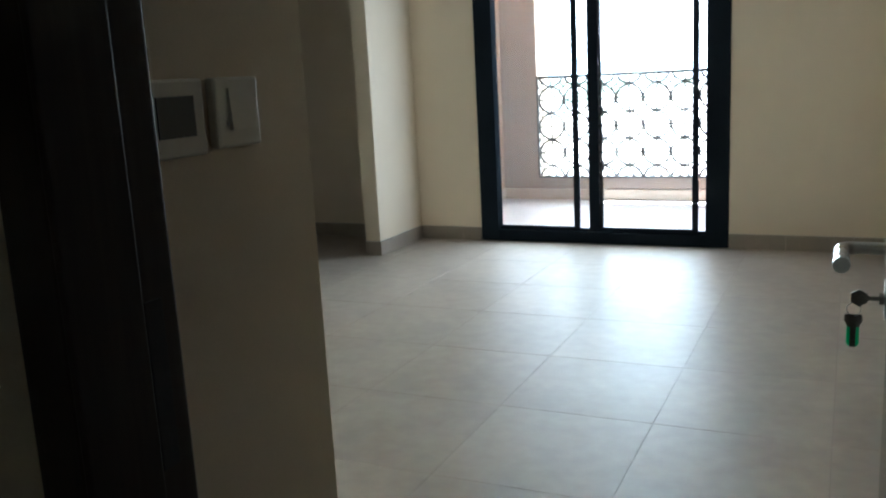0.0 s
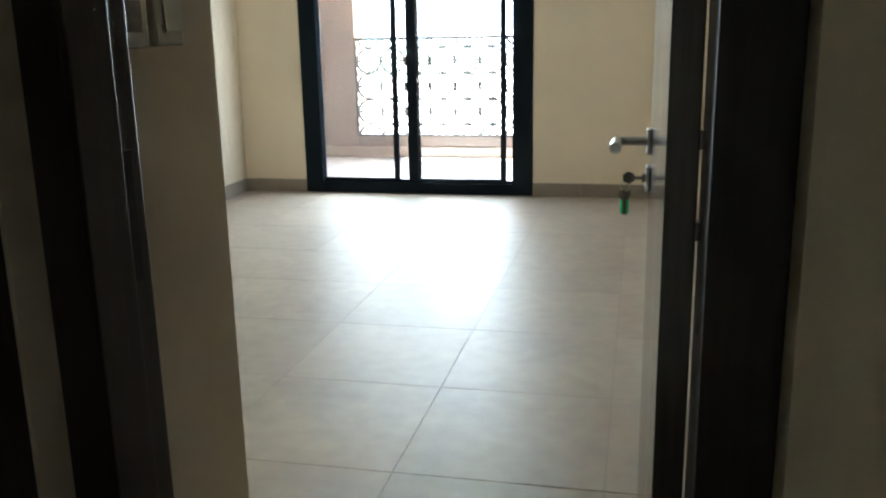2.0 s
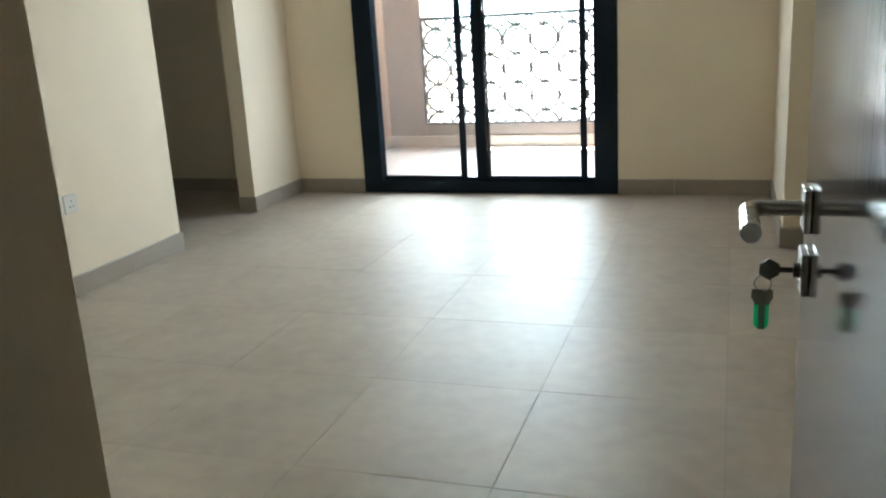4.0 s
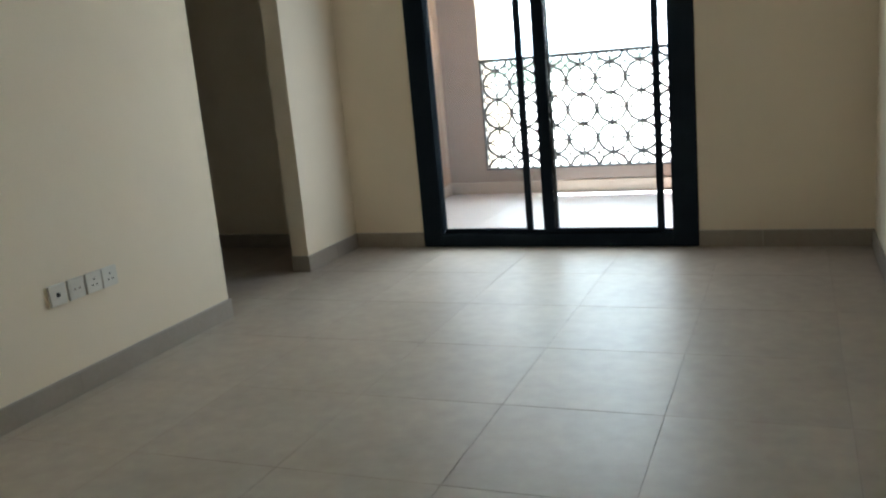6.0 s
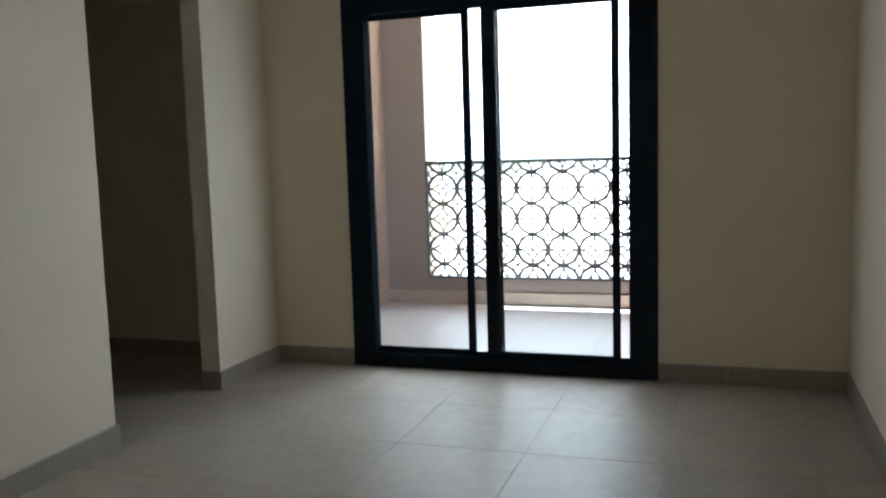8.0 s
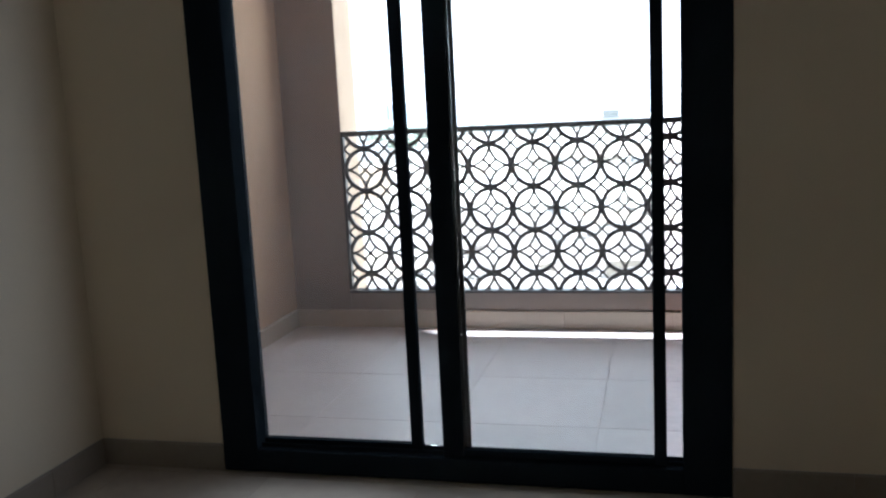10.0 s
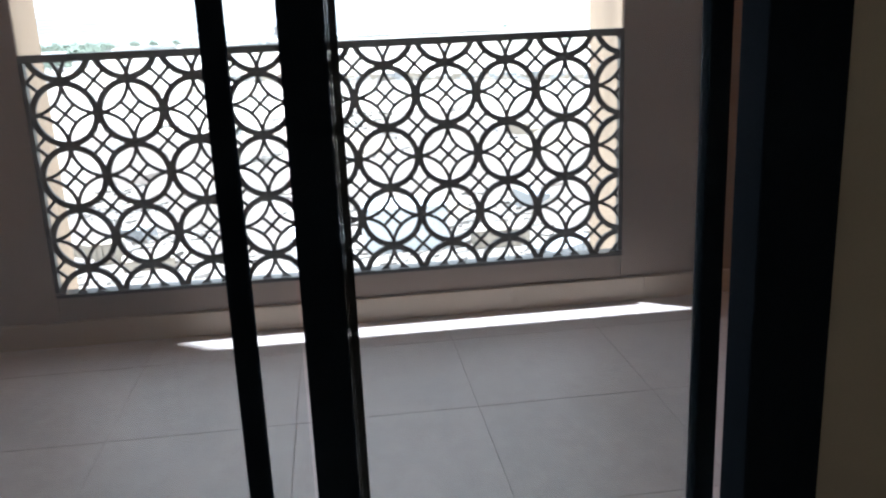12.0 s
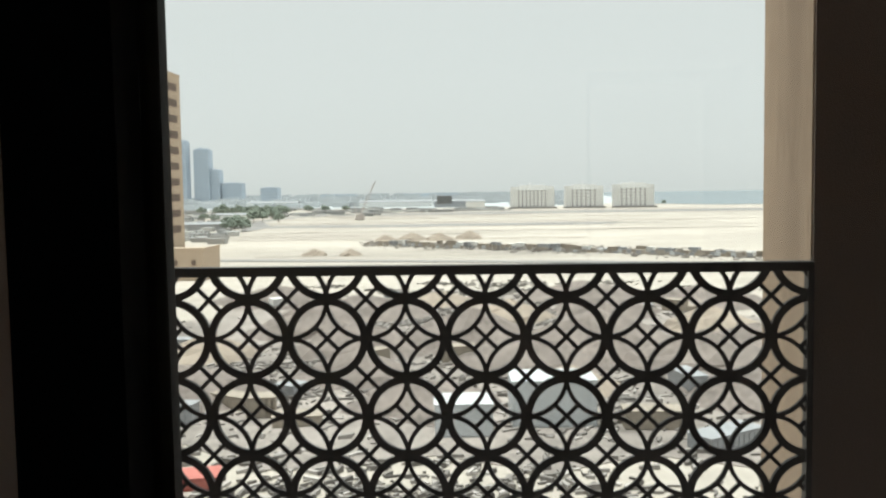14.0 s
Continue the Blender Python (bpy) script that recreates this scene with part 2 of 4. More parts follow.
def skirting(x0, y0, x1, y1, nx, ny, mat=None, h=SKIRT_H, thick=0.012, z=0.0, piece=0.6, first=0.35, name="baseboard", label="grey porcelain skirting tiles"):
    run = thing(name, label, "skirting", kind="structure")
    d = Vector((x1 - x0, y1 - y0))
    length = d.length
    d /= length
    s, e, k = 0.0, min(first, length), 0
    while s < length - 1e-4:
        bm = bmesh.new()
        prof = [(0.0, 0.0), (thick, 0.0), (thick, h - 0.004), (thick - 0.004, h), (0.0, h)]
        for end in (s + 0.0008, e - 0.0008):
            p = Vector((x0, y0)) + d * end
            for u, w in prof:
                bm.verts.new((p.x + nx * u, p.y + ny * u, z + w))
        bm.verts.ensure_lookup_table()
        v = bm.verts
        bm.faces.new([v[i] for i in range(5)])
        bm.faces.new([v[i] for i in range(9, 4, -1)])
        for i in range(5):
            j = (i + 1) % 5
            bm.faces.new((v[i], v[i + 5], v[j + 5], v[j]))
        bmesh.ops.recalc_face_normals(bm, faces=bm.faces)
        part("skirting_tile", bm, mat or M_SKIRT, run)
        s, e, k = e, min(e + piece, length), k + 1
    return run


skirting(SX, 0, 0, 0, 0, -1)
skirting(DOOR_W, 0, 2.672, 0, 0, -1)
skirting(2.672, -1.2, 2.672, -0.012, -1, 0)
skirting(2.66, -1.2, 3.7, -1.2, 0, -1)
skirting(WX, -4.765, WX, -1.569, 1, 0)
skirting(WX - 0.12, -1.569, WX + 0.012, -1.569, 0, 1)
skirting(SX, -0.652, SX, -0.012, 1, 0)
skirting(SX - 0.115, -0.652, SX + 0.012, -0.652, 0, -1)
skirting(-2.9, 0, SX - 0.115, 0, 0, -1)

# ---- balcony ----
BZ = -0.02
RAIL_Y = 2.16
KERB_Y = RAIL_Y + 0.012
BX0, BX = -0.645, 3.30       # faces of the balcony's side walls
balcony_floor = tagged(part("balcony_floor", box((BX0 - 0.1, 0.2, -0.25), (BX + 0.1, KERB_Y + 0.1, BZ - 0.0025)), M_BGROUT), "grey porcelain balcony floor tiles", "floor", kind="structure")
structure("wall_balcony_left", [((BX0 - 0.17, 0.21, -0.3), (BX0, KERB_Y, 3.0))], M_STUCCO, "sandy pink rendered balcony side wall, warmed in colour for bounced light")
structure("wall_balcony_right", [((BX, 0.21, -0.3), (BX + 0.2, KERB_Y, 3.0))], M_SHADESTUCCO, "unseen rendered balcony side wall, darkened in colour for shade")
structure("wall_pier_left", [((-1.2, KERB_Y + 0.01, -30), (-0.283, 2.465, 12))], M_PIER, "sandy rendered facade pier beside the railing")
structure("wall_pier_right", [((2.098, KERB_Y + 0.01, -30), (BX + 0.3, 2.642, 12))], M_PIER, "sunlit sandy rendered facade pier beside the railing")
# thin added sheet that gives the piers' inner faces the shaded colour
structure("wall_pier_lining", [((BX0, KERB_Y, BZ), (-0.285, KERB_Y + 0.01, 2.9)), ((2.103, KERB_Y, BZ), (BX, KERB_Y + 0.01, 2.9))], M_SHADESTUCCO,
          "rendered inner face of the piers, shade put into its colour")
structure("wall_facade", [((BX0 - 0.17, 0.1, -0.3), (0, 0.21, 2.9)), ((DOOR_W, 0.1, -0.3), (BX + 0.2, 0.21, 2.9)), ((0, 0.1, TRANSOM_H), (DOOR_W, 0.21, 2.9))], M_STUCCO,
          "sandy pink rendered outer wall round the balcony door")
# the kerb takes the shaded render colour too
structure("kerb", [((-0.283, KERB_Y, -30), (2.098, 2.245, 0.193))], M_SHADESTUCCO, "rendered kerb under the railing, darkened in colour for shade")
# unseen slab; its dull colour cuts the light bounced in the balcony
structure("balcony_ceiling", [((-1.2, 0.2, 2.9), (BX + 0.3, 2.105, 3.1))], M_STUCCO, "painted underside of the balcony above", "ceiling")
skirting(BX0, KERB_Y, BX, KERB_Y, 0, -1, M_BSKIRT, 0.105, 0.016, BZ, 0.6, 0.45, "balcony_baseboard", "pale skirting tiles along the balcony kerb")
skirting(BX0, 0.21, BX0, KERB_Y - 0.016, 1, 0, M_BSKIRT, 0.105, 0.016, BZ, 0.6, 0.4, "balcony_baseboard", "pale skirting tiles along the balcony wall")
skirting(BX, 0.21, BX, KERB_Y - 0.016, -1, 0, M_BSKIRT, 0.105, 0.016, BZ, 0.6, 0.4, "balcony_baseboard", "pale skirting tiles along the balcony wall")


# ---- sliding balcony door ----
def sliding_door():
    d = thing("door_1", "dark bronze aluminium sliding balcony door with a transom light", "sliding door", kind="structure")
    f, g, b = 0.135, DOOR_W - 0.148, 0.004
    top = 1.995
    ya, yb = -0.014, 0.088
    part("jamb", box((0.002, ya, 0.004), (f, yb, TRANSOM_H - 0.002), b), M_ALU, d)
    part("jamb", box((g, ya, 0.004), (DOOR_W - 0.002, yb, TRANSOM_H - 0.002), b), M_ALU, d)
    part("sill", box((f, ya + 0.003, 0.004), (g, yb - 0.002, 0.085), b), M_ALU, d)
    part("transom_bar", box((f, ya + 0.003, top + 0.02), (g, yb - 0.002, DOOR_H), b), M_ALU, d)
    part("head", box((f, ya + 0.003, TRANSOM_H - 0.072), (g, yb - 0.002, TRANSOM_H - 0.002), b), M_ALU, d)
    # unseen strips added to stop light leaking between the frame and the wall
    for a, c in (((-0.008, 0.02, 0.0), (0.012, 0.07, TRANSOM_H + 0.008)), ((DOOR_W - 0.012, 0.02, 0.0), (DOOR_W + 0.008, 0.07, TRANSOM_H + 0.008)),
                 ((0.012, 0.02, TRANSOM_H - 0.012), (DOOR_W - 0.012, 0.07, TRANSOM_H + 0.008)), ((0.012, 0.02, -0.004), (DOOR_W - 0.012, 0.07, 0.012))):
        part("leak_strip", box(a, c), M_GASKET, d, "unseen black strip stopping light at the joint")
    part("track", box((f, 0.026, 0.085), (g, 0.031, 0.098)), M_ALU, d, "dark aluminium floor track")
    part("track", box((f, 0.063, 0.085), (g, 0.068, 0.098)), M_ALU, d, "dark aluminium floor track")
    # outer leaf on the far track
    outer = part("door_leaf", box((0.689, 0.050, 0.086), (0.729, 0.084, top + 0.019), b), M_ALU, d)
    for z0, z1 in ((0.088, 0.106), (top - 0.004, top + 0.03)):
        part("leaf_rail", box((f - 0.02, 0.052, z0), (0.691, 0.082, z1), 0.003), M_ALU, outer)
    # inner leaf on the near track
    inner = part("door_leaf", box((0.814, 0.006, 0.086), (0.888, 0.050, top + 0.019), b), M_ALU, d)
    part("stile", box((1.512, 0.006, 0.086), (1.551, 0.046, top + 0.019), b), M_ALU, inner)
    for z0, z1 in ((0.088, 0.112), (top - 0.006, top + 0.03)):
        part("leaf_rail", box((0.888, 0.010, z0), (1.512, 0.044, z1), 0.003), M_ALU, inner)
    part("gasket", box((0.8925, 0.0335, 0.112), (0.906, 0.047, top - 0.006)), M_GASKET, inner)
    part("glazing_bead", prism([(0.8882, 0.004), (0.8923, 0.0333), (0.8882, 0.0333)], "z", 0.112, top - 0.006), M_BEAD, inner, "polished dark glazing bead")
    for x0, x1, y, z0, z1, up in ((f, 0.805, 0.067, 0.10, top + 0.02, outer), (0.86, 1.53, 0.034, 0.10, top + 0.02, inner), (f, g, 0.067, DOOR_H, TRANSOM_H - 0.07, d)):
        p = part("pane", box((x0, y - 0.003, z0), (x1, y + 0.003, z1)), M_GLASS, up, "clear glass pane")
        p.visible_shadow = False
    return d


sliding_door()

# stone strip under the door frame
structure("threshold", [((0.002, 0.092, -0.1), (DOOR_W - 0.002, 0.26, 0.003))], M_BSKIRT, "grey stone threshold of the balcony door", "threshold")


# ---- railing ----
P = 0.2485


def flat_ring(bm, cx, cz, r0, r1, half, a0=0.0, a1=2 * math.pi, n=40):
    full = abs(a1 - a0 - 2 * math.pi) < 1e-6
    rows = []
    for i in range(n if full else n + 1):
        a = a0 + (a1 - a0) * i / n
        c, s = math.cos(a), math.sin(a)
        rows.append([bm.verts.new((cx + r * c, y, cz + r * s)) for r, y in ((r0, -half), (r1, -half), (r1, half), (r0, half))])
    m = len(rows)
    for i in range(m if full else m - 1):
        p, q = rows[i], rows[(i + 1) % m]
        for j in range(4):
            bm.faces.new((p[j], q[j], q[(j + 1) % 4], p[(j + 1) % 4]))
    if not full:
        bm.faces.new(rows[0])
        bm.faces.new(rows[-1][::-1])


def diagonal_cross(reach, w, half):
    # one X-shaped plate
    h, pts = w / 2, []
    for k in range(4):
        a = math.pi / 4 + k * math.pi / 2
        c, s = math.cos(a), math.sin(a)
        pts += [(reach * c + h * s, reach * s - h * c), (reach * c - h * s, reach * s + h * c), (h * math.sqrt(2) * math.cos(a + math.pi / 4), h * math.sqrt(2) * math.sin(a + math.pi / 4))]
    return prism(pts, "y", -half, half)


def clip(bm, x0, x1, z0, z1):
    for co, no in (((x0, 0, 0), (-1, 0, 0)), ((x1, 0, 0), (1, 0, 0)), ((0, 0, z0), (0, 0, -1)), ((0, 0, z1), (0, 0, 1))):
        geo = bm.verts[:] + bm.edges[:] + bm.faces[:]
        bmesh.ops.bisect_plane(bm, geom=geo, plane_co=co, plane_no=no, clear_outer=True)


def ring_mesh(odd):
    bm = bmesh.new()
    flat_ring(bm, 0, 0, P / 2 - 0.0175, P / 2 + 0.005, 0.007 + 0.001 * odd)
    bmesh.ops.recalc_face_normals(bm, faces=bm.faces)
    return bm


def petal_mesh(k):
    bm = bmesh.new()
    a = math.pi / 4 + k * math.pi / 2
    ux, uz = math.cos(a) * P / math.sqrt(2), math.sin(a) * P / math.sqrt(2)
    flat_ring(bm, ux, uz, P / 2 - 0.0065, P / 2 + 0.0065, 0.005 + 0.0004 * k, a + math.pi - 0.72, a + math.pi + 0.72, 14)
    bmesh.ops.recalc_face_normals(bm, faces=bm.faces)
    return bm


def cross_mesh(odd):
    return diagonal_cross(0.2071 * P + 0.003, 0.0125, 0.004)


def islands(bm):
    # the loose pieces that a cut leaves, each as a mesh of its own
    left, out = set(bm.verts), []
    while left:
        stack, own = [left.pop()], []
        while stack:
            v = stack.pop()
            own.append(v)
            for e in v.link_edges:
                w = e.other_vert(v)
                if w in left:
                    left.remove(w)
                    stack.append(w)
        piece, keep = bmesh.new(), {}
        for v in own:
            keep[v] = piece.verts.new(v.co)
        for f in bm.faces:
            if f.verts[0] in keep:
                piece.faces.new([keep[v] for v in f.verts])
        out.append(piece)
    bm.free()
    return out


def railing():
    x0, x1, z0, z1 = -0.279, 2.096, 0.206, 1.160
    rail = thing("balcony_railing", "dark brown laser-cut metal railing with interlocking circles on the kerb", "railing", at=(0, RAIL_Y, 0))
    part("top_rail", box((x0, -0.02, z1 - 0.03), (x1, 0.02, z1), 0.003), M_IRON, rail)
    part("bottom_rail", box((x0, -0.02, z0 - 0.012), (x1, 0.058, z0 + 0.004), 0.003), M_IRON, rail)
    part("post", box((x0, -0.018, z0 + 0.01), (x0 + 0.018, 0.018, z1 - 0.03)), M_IRON, rail)
    part("post", box((x1 - 0.018, -0.018, z0 + 0.01), (x1, 0.018, z1 - 0.03)), M_IRON, rail)
    for x in (x0 + 0.02, 0.40, 1.0, 1.6, x1 - 0.06):
        part("bracket", box((x, -0.015, 0.193), (x + 0.04, 0.075, 0.1955)), M_IRON, rail)
    ix0, ix1, iz0, iz1 = x0 + 0.012, x1 - 0.012, z0 + 0.006, z1 - 0.026
    shared = {}
    cx0, cz0 = 1.849, 0.932
    for i in range(-9, 2):
        for j in range(-4, 2):
            cx, cz, odd = cx0 + i * P, cz0 + j * P, (i + j) % 2
            for nm, make, off, r, kind in (("ring", ring_mesh, 0, P / 2 + 0.005, odd), ("petal", petal_mesh, 0, P / 2, 0), ("petal", petal_mesh, 0, P / 2, 1),
                                           ("petal", petal_mesh, 0, P / 2, 2), ("petal", petal_mesh, 0, P / 2, 3),
                                           ("cross_piece", cross_mesh, 0, 0.06, 0), ("cross_piece", cross_mesh, P / 2, 0.06, 0)):
                px, pz = cx + off, cz + off
                if px + r < ix0 or px - r > ix1 or pz + r < iz0 or pz - r > iz1:
                    continue
                whole = px - r > ix0 and px + r < ix1 and pz - r > iz0 and pz + r < iz1
                key = (nm, kind)
                if not whole:
                    bm = make(kind)
                    clip(bm, ix0 - px, ix1 - px, iz0 - pz, iz1 - pz)
                    meshes = [mesh_of(nm, piece, M_IRON) for piece in islands(bm)]
                else:
                    if key not in shared:
                        shared[key] = mesh_of(nm, make(kind), M_IRON)
                    meshes = [shared[key]]
                for me in meshes:
                    ob = new(nm, me)
                    ob.parent = rail
                    ob.location = (px, 0, pz)



railing()


# ---- entrance door ----
def entrance():
    y0, y1 = -5.295, -5.142
    fr = thing("door_frame", "dark wenge entrance door frame with a dark strike plate", "door frame", kind="structure")
    part("post", box((ENT_X0, y0, 0), (1.784, y1, 2.14), 0.003), M_WENGE_MATT, fr)
    part("post", box((2.5665, y0, 0), (ENT_X1, y1, 2.14), 0.003), M_WENGE_MATT, fr)
    part("stop_bead", box((1.784, y0, 0), (1.794, y0 + 0.095, 2.07), 0.002), M_WENGE_MATT, fr)
    part("lintel", box((1.784, y0, 2.07), (2.5665, y1, 2.14), 0.003), M_WENGE_MATT, fr)
    strike = box((1.7835, -5.192, 0.80), (1.7865, -5.166, 0.99), 0.001)
    part("strike_plate", strike, M_GASKET, fr, "dark strike plate")
    leaf = thing("door_2", "dark wenge entrance door standing open into the room", "door", kind="structure")
    x0, x1, ya, yb = 2.522, 2.562, -5.170, -4.365
    panel = part("leaf", box((x0, ya, 0.008), (x1, yb, 2.06), 0.002), M_WENGE, leaf)
    part("edge_band", box((x0 + 0.006, yb, 0.02), (x1 - 0.006, yb + 0.001, 2.05)), M_STEEL, panel, "thin steel edge plate")
    for z in (0.25, 0.893, 1.008, 1.80):
        bm = put_tube(bmesh.new(), (2.5642, -5.165, z - 0.012), (2.5642, -5.165, z + 0.012), 0.0034, 10)
        part("hinge", bm, M_DKSTEEL, leaf, "dull steel hinge knuckle")
    hy, hz = -4.437, 0.922
    # lever handle on a square rose
    rose = part("handle_rose", box((x0 - 0.009, hy - 0.026, hz - 0.026), (x0, hy + 0.026, hz + 0.026), 0.002), M_STEEL, panel, "brushed steel rose")
    lever = put_tube(bmesh.new(), (x0 - 0.008, hy, hz), (x0 - 0.052, hy, hz), 0.0095, 16)
    steps = 8
    for i in range(steps):
        a0, a1 = math.pi / 2 * i / steps, math.pi / 2 * (i + 1) / steps
        r = 0.018
        p = (x0 - 0.052 - r * math.sin(a0), hy - r + r * math.cos(a0), hz)
        q = (x0 - 0.052 - r * math.sin(a1), hy - r + r * math.cos(a1), hz)
        put_tube(lever, p, q, 0.0100, 16)
    put_tube(lever, (x0 - 0.070, hy - 0.017, hz), (x0 - 0.070, hy - 0.125, hz), 0.0105, 16, 0.0115)
    part("handle_lever", lever, M_STEEL, panel, "brushed steel lever handle", smooth=False)
    lz = hz - 0.077
    part("lock_rose", box((x0 - 0.009, hy - 0.026, lz - 0.026), (x0, hy + 0.026, lz + 0.026), 0.002), M_STEEL, panel, "brushed steel lock rose")
    bm = put_tube(bmesh.new(), (x0 - 0.009, hy, lz), (x0 - 0.016, hy, lz), 0.009, 14)
    part("lock_cylinder", bm, M_DKSTEEL, panel)
    turn = Matrix.Translation((x0, ya, 0)) @ Matrix.Rotation(radians(0.55), 4, "Z") @ Matrix.Translation((-x0, -ya, 0))
    leaf.matrix_world = turn
    # a bunch of two keys with a green tag hangs in the lock
    keys = thing("bunch_of_keys", "dark steel keys with a green tag hanging in the lock", "keys")
    kx = x0 - 0.016
    key = box((kx - 0.016, hy - 0.001, lz - 0.0035), (kx, hy + 0.001, lz + 0.0035))
    bow = bmesh.ops.create_cone(key, cap_ends=True, segments=6, radius1=0.0135, radius2=0.0135, depth=0.0026,
                                matrix=Matrix.Translation((kx - 0.027, hy, lz)) @ Matrix.Rotation(math.pi / 2, 4, "X"))
    part("key", key, M_DKSTEEL, keys, "dark steel key in the lock")
    ring = bmesh.new()
    cx, cz, n = kx - 0.034, lz - 0.018, 20
    pts = [(cx + 0.010 * math.cos(2 * math.pi * i / n), hy + 0.002 * math.sin(4 * math.pi * i / n), cz + 0.010 * math.sin(2 * math.pi * i / n)) for i in range(n)]
    for i in range(n):
        put_tube(ring, pts[i], pts[(i + 1) % n], 0.0011, 6)
    part("key_ring", ring, M_STEEL, keys)
    spare = prism([(-0.012, 0), (0.012, 0), (0.013, -0.010), (0.008, -0.020), (-0.008, -0.020), (-0.013, -0.010)], "y", -0.0012, 0.0012)
    put_box(spare, (-0.004, -0.001, -0.052), (0.004, 0.001, -0.018))
    s = part("key", spare, M_DKSTEEL, keys, "dark steel spare key")
    s.location = (cx, hy, cz - 0.008)
    tag = prism([(-0.009, -0.020), (0.009, -0.020), (0.009, -0.050), (0.005, -0.055), (-0.005, -0.055), (-0.009, -0.050)], "y", -0.002, 0.002)
    g = part("tag", tag, M_GREEN, keys, "green plastic key tag")
    g.location = (cx, hy + 0.006, cz - 0.006)
    keys.matrix_world = turn


entrance()


def cladding():
    # dark cladding board on the corridor side of the wall
    t = thing("wall_cladding", "dark wenge board on the corridor wall beside the door", "wall cladding", kind="structure")
    part("board", box((0.9, -5.372, 0), (1.717, -5.36, 2.4), 0.002), M_WENGE_MATT, t)


cladding()


# ---- switches and sockets ----
def rounded_plate(x, yc, zc, w, h, t):
    bm = box((x, yc - w / 2, zc - h / 2), (x + t, yc + w / 2, zc + h / 2), 0.004)
    return bm


def light_switch():
    x, yc, zc = ENT_X0, -4.942, 1.176
    s = thing("light_switch", "white plastic rocker light switch on the cream wall", "light switch")
    part("plate", rounded_plate(x, yc, zc, 0.088, 0.088, 0.015), M_WHITE, s)
    rock = prism([(0.0, -0.026), (0.006, -0.026), (0.003, 0.026), (0.0, 0.026)], "y", -0.026, 0.026)
    r = part("rocker", rock, M_WHITE, s)
    r.location = (x + 0.0145, yc + 0.006, zc + 0.004)
    part("indicator", box((x + 0.0148, yc - 0.025, zc - 0.017), (x + 0.0165, yc - 0.0215, zc - 0.011)), M_STEEL, s, "small bright indicator")


def thermostat():
    x, yc, zc = ENT_X0, -5.058, 1.174
    s = thing("thermostat", "white wall thermostat with a dark display", "thermostat")
    part("case", rounded_plate(x, yc, zc, 0.100, 0.092, 0.016), M_WHITE, s)
    part("display", box((x + 0.0155, yc - 0.033, zc - 0.022), (x + 0.0175, yc + 0.030, zc + 0.026)), M_LCD, s, "dark display")


def socket(yc, kind):
    x, zc = WX, 0.432
    name, label = {"data": ("data_socket", "white plastic data socket with one dark jack on the wall"),
                   "twin": ("outlet_plate", "white plastic outlet plate with two small shutters on the wall"),
                   "power": ("power_socket", "white plastic three-pin power socket on the wall")}[kind]
    s = thing(name, label, "socket", group="row of sockets")
    part("plate", rounded_plate(x, yc, zc, 0.086, 0.086, 0.012), M_WHITE, s)
    f = x + 0.0118
    if kind == "data":
        outline = [(-0.010, -0.009), (0.010, -0.009), (0.010, 0.004), (0.005, 0.004), (0.005, 0.009), (-0.010, 0.009)]
        part("jack", prism([(yc + u, zc + v) for u, v in outline], "x", f, f + 0.0012), M_HOLE, s, "dark data jack")
        part("shutter_frame", put_box(box((f, yc - 0.013, zc + 0.010), (f + 0.002, yc + 0.013, zc + 0.013)), (f, yc - 0.013, zc - 0.013), (f + 0.002, yc + 0.013, zc - 0.010)), M_WHITE, s)
    elif kind == "twin":
        part("insert", box((f - 0.001, yc - 0.030, zc - 0.030), (f + 0.0015, yc + 0.030, zc + 0.030), 0.001), M_WHITE, s)
        for dy in (-0.013, 0.013):
            part("shutter", box((f + 0.001, yc + dy - 0.006, zc - 0.005), (f + 0.0022, yc + dy + 0.006, zc + 0.003)), M_SKIRT, s, "grey shutter")
    else:
        part("slot", box((f, yc - 0.0025, zc + 0.008), (f + 0.0012, yc + 0.0025, zc + 0.017)), M_HOLE, s)
        for dy in (-0.012, 0.012):
            part("slot", box((f, yc + dy - 0.0045, zc - 0.014), (f + 0.0012, yc + dy + 0.0045, zc - 0.009)), M_HOLE, s)


light_switch()
thermostat()
for yc, kind in ((-2.648, "data"), (-2.549, "twin"), (-2.452, "power"), (-2.360, "power")):
    socket(yc, kind)

# ---- the land outside ----
GZ = -24.0
M_SAND = material("pale_desert_sand", (0.44, 0.40, 0.345), 0.95, spread=0.28, scale=0.010, grain=0.11, bump=0.0, stretch=(0.5, 1.6, 1))
M_YARD = material("dusty_grey_yard", (0.27, 0.24, 0.215), 0.95, spread=0.5, scale=0.035, grain=0.4, bump=0.0)
# the sea's grey is toned towards haze in its colour
M_SEA = material("haze_greyed_sea", (0.20, 0.235, 0.25), 0.7, spread=0.08, scale=0.004, grain=0.05, bump=0.0)
M_ROAD = material("pale_dusty_asphalt", (0.25, 0.24, 0.23), 0.9, spread=0.15, scale=0.05, grain=0.6, bump=0.0)
M_BLOCK = material("white_block_paint", (0.76, 0.76, 0.74), 0.8, spread=0.05, scale=0.05, grain=0.8, bump=0.0)
# dark tone lifted to grey in its colour, as distance haze would
M_DARKWIN = material("haze_lifted_dark", (0.15, 0.155, 0.155), 0.4, spread=0.1, scale=0.2, grain=2, bump=0.0)
# tower and window-band colours are paled to put distance haze in
M_TOWER = material("haze_paled_cladding", (0.48, 0.54, 0.60), 0.7, spread=0.08, scale=0.03, grain=0.3, bump=0.0)
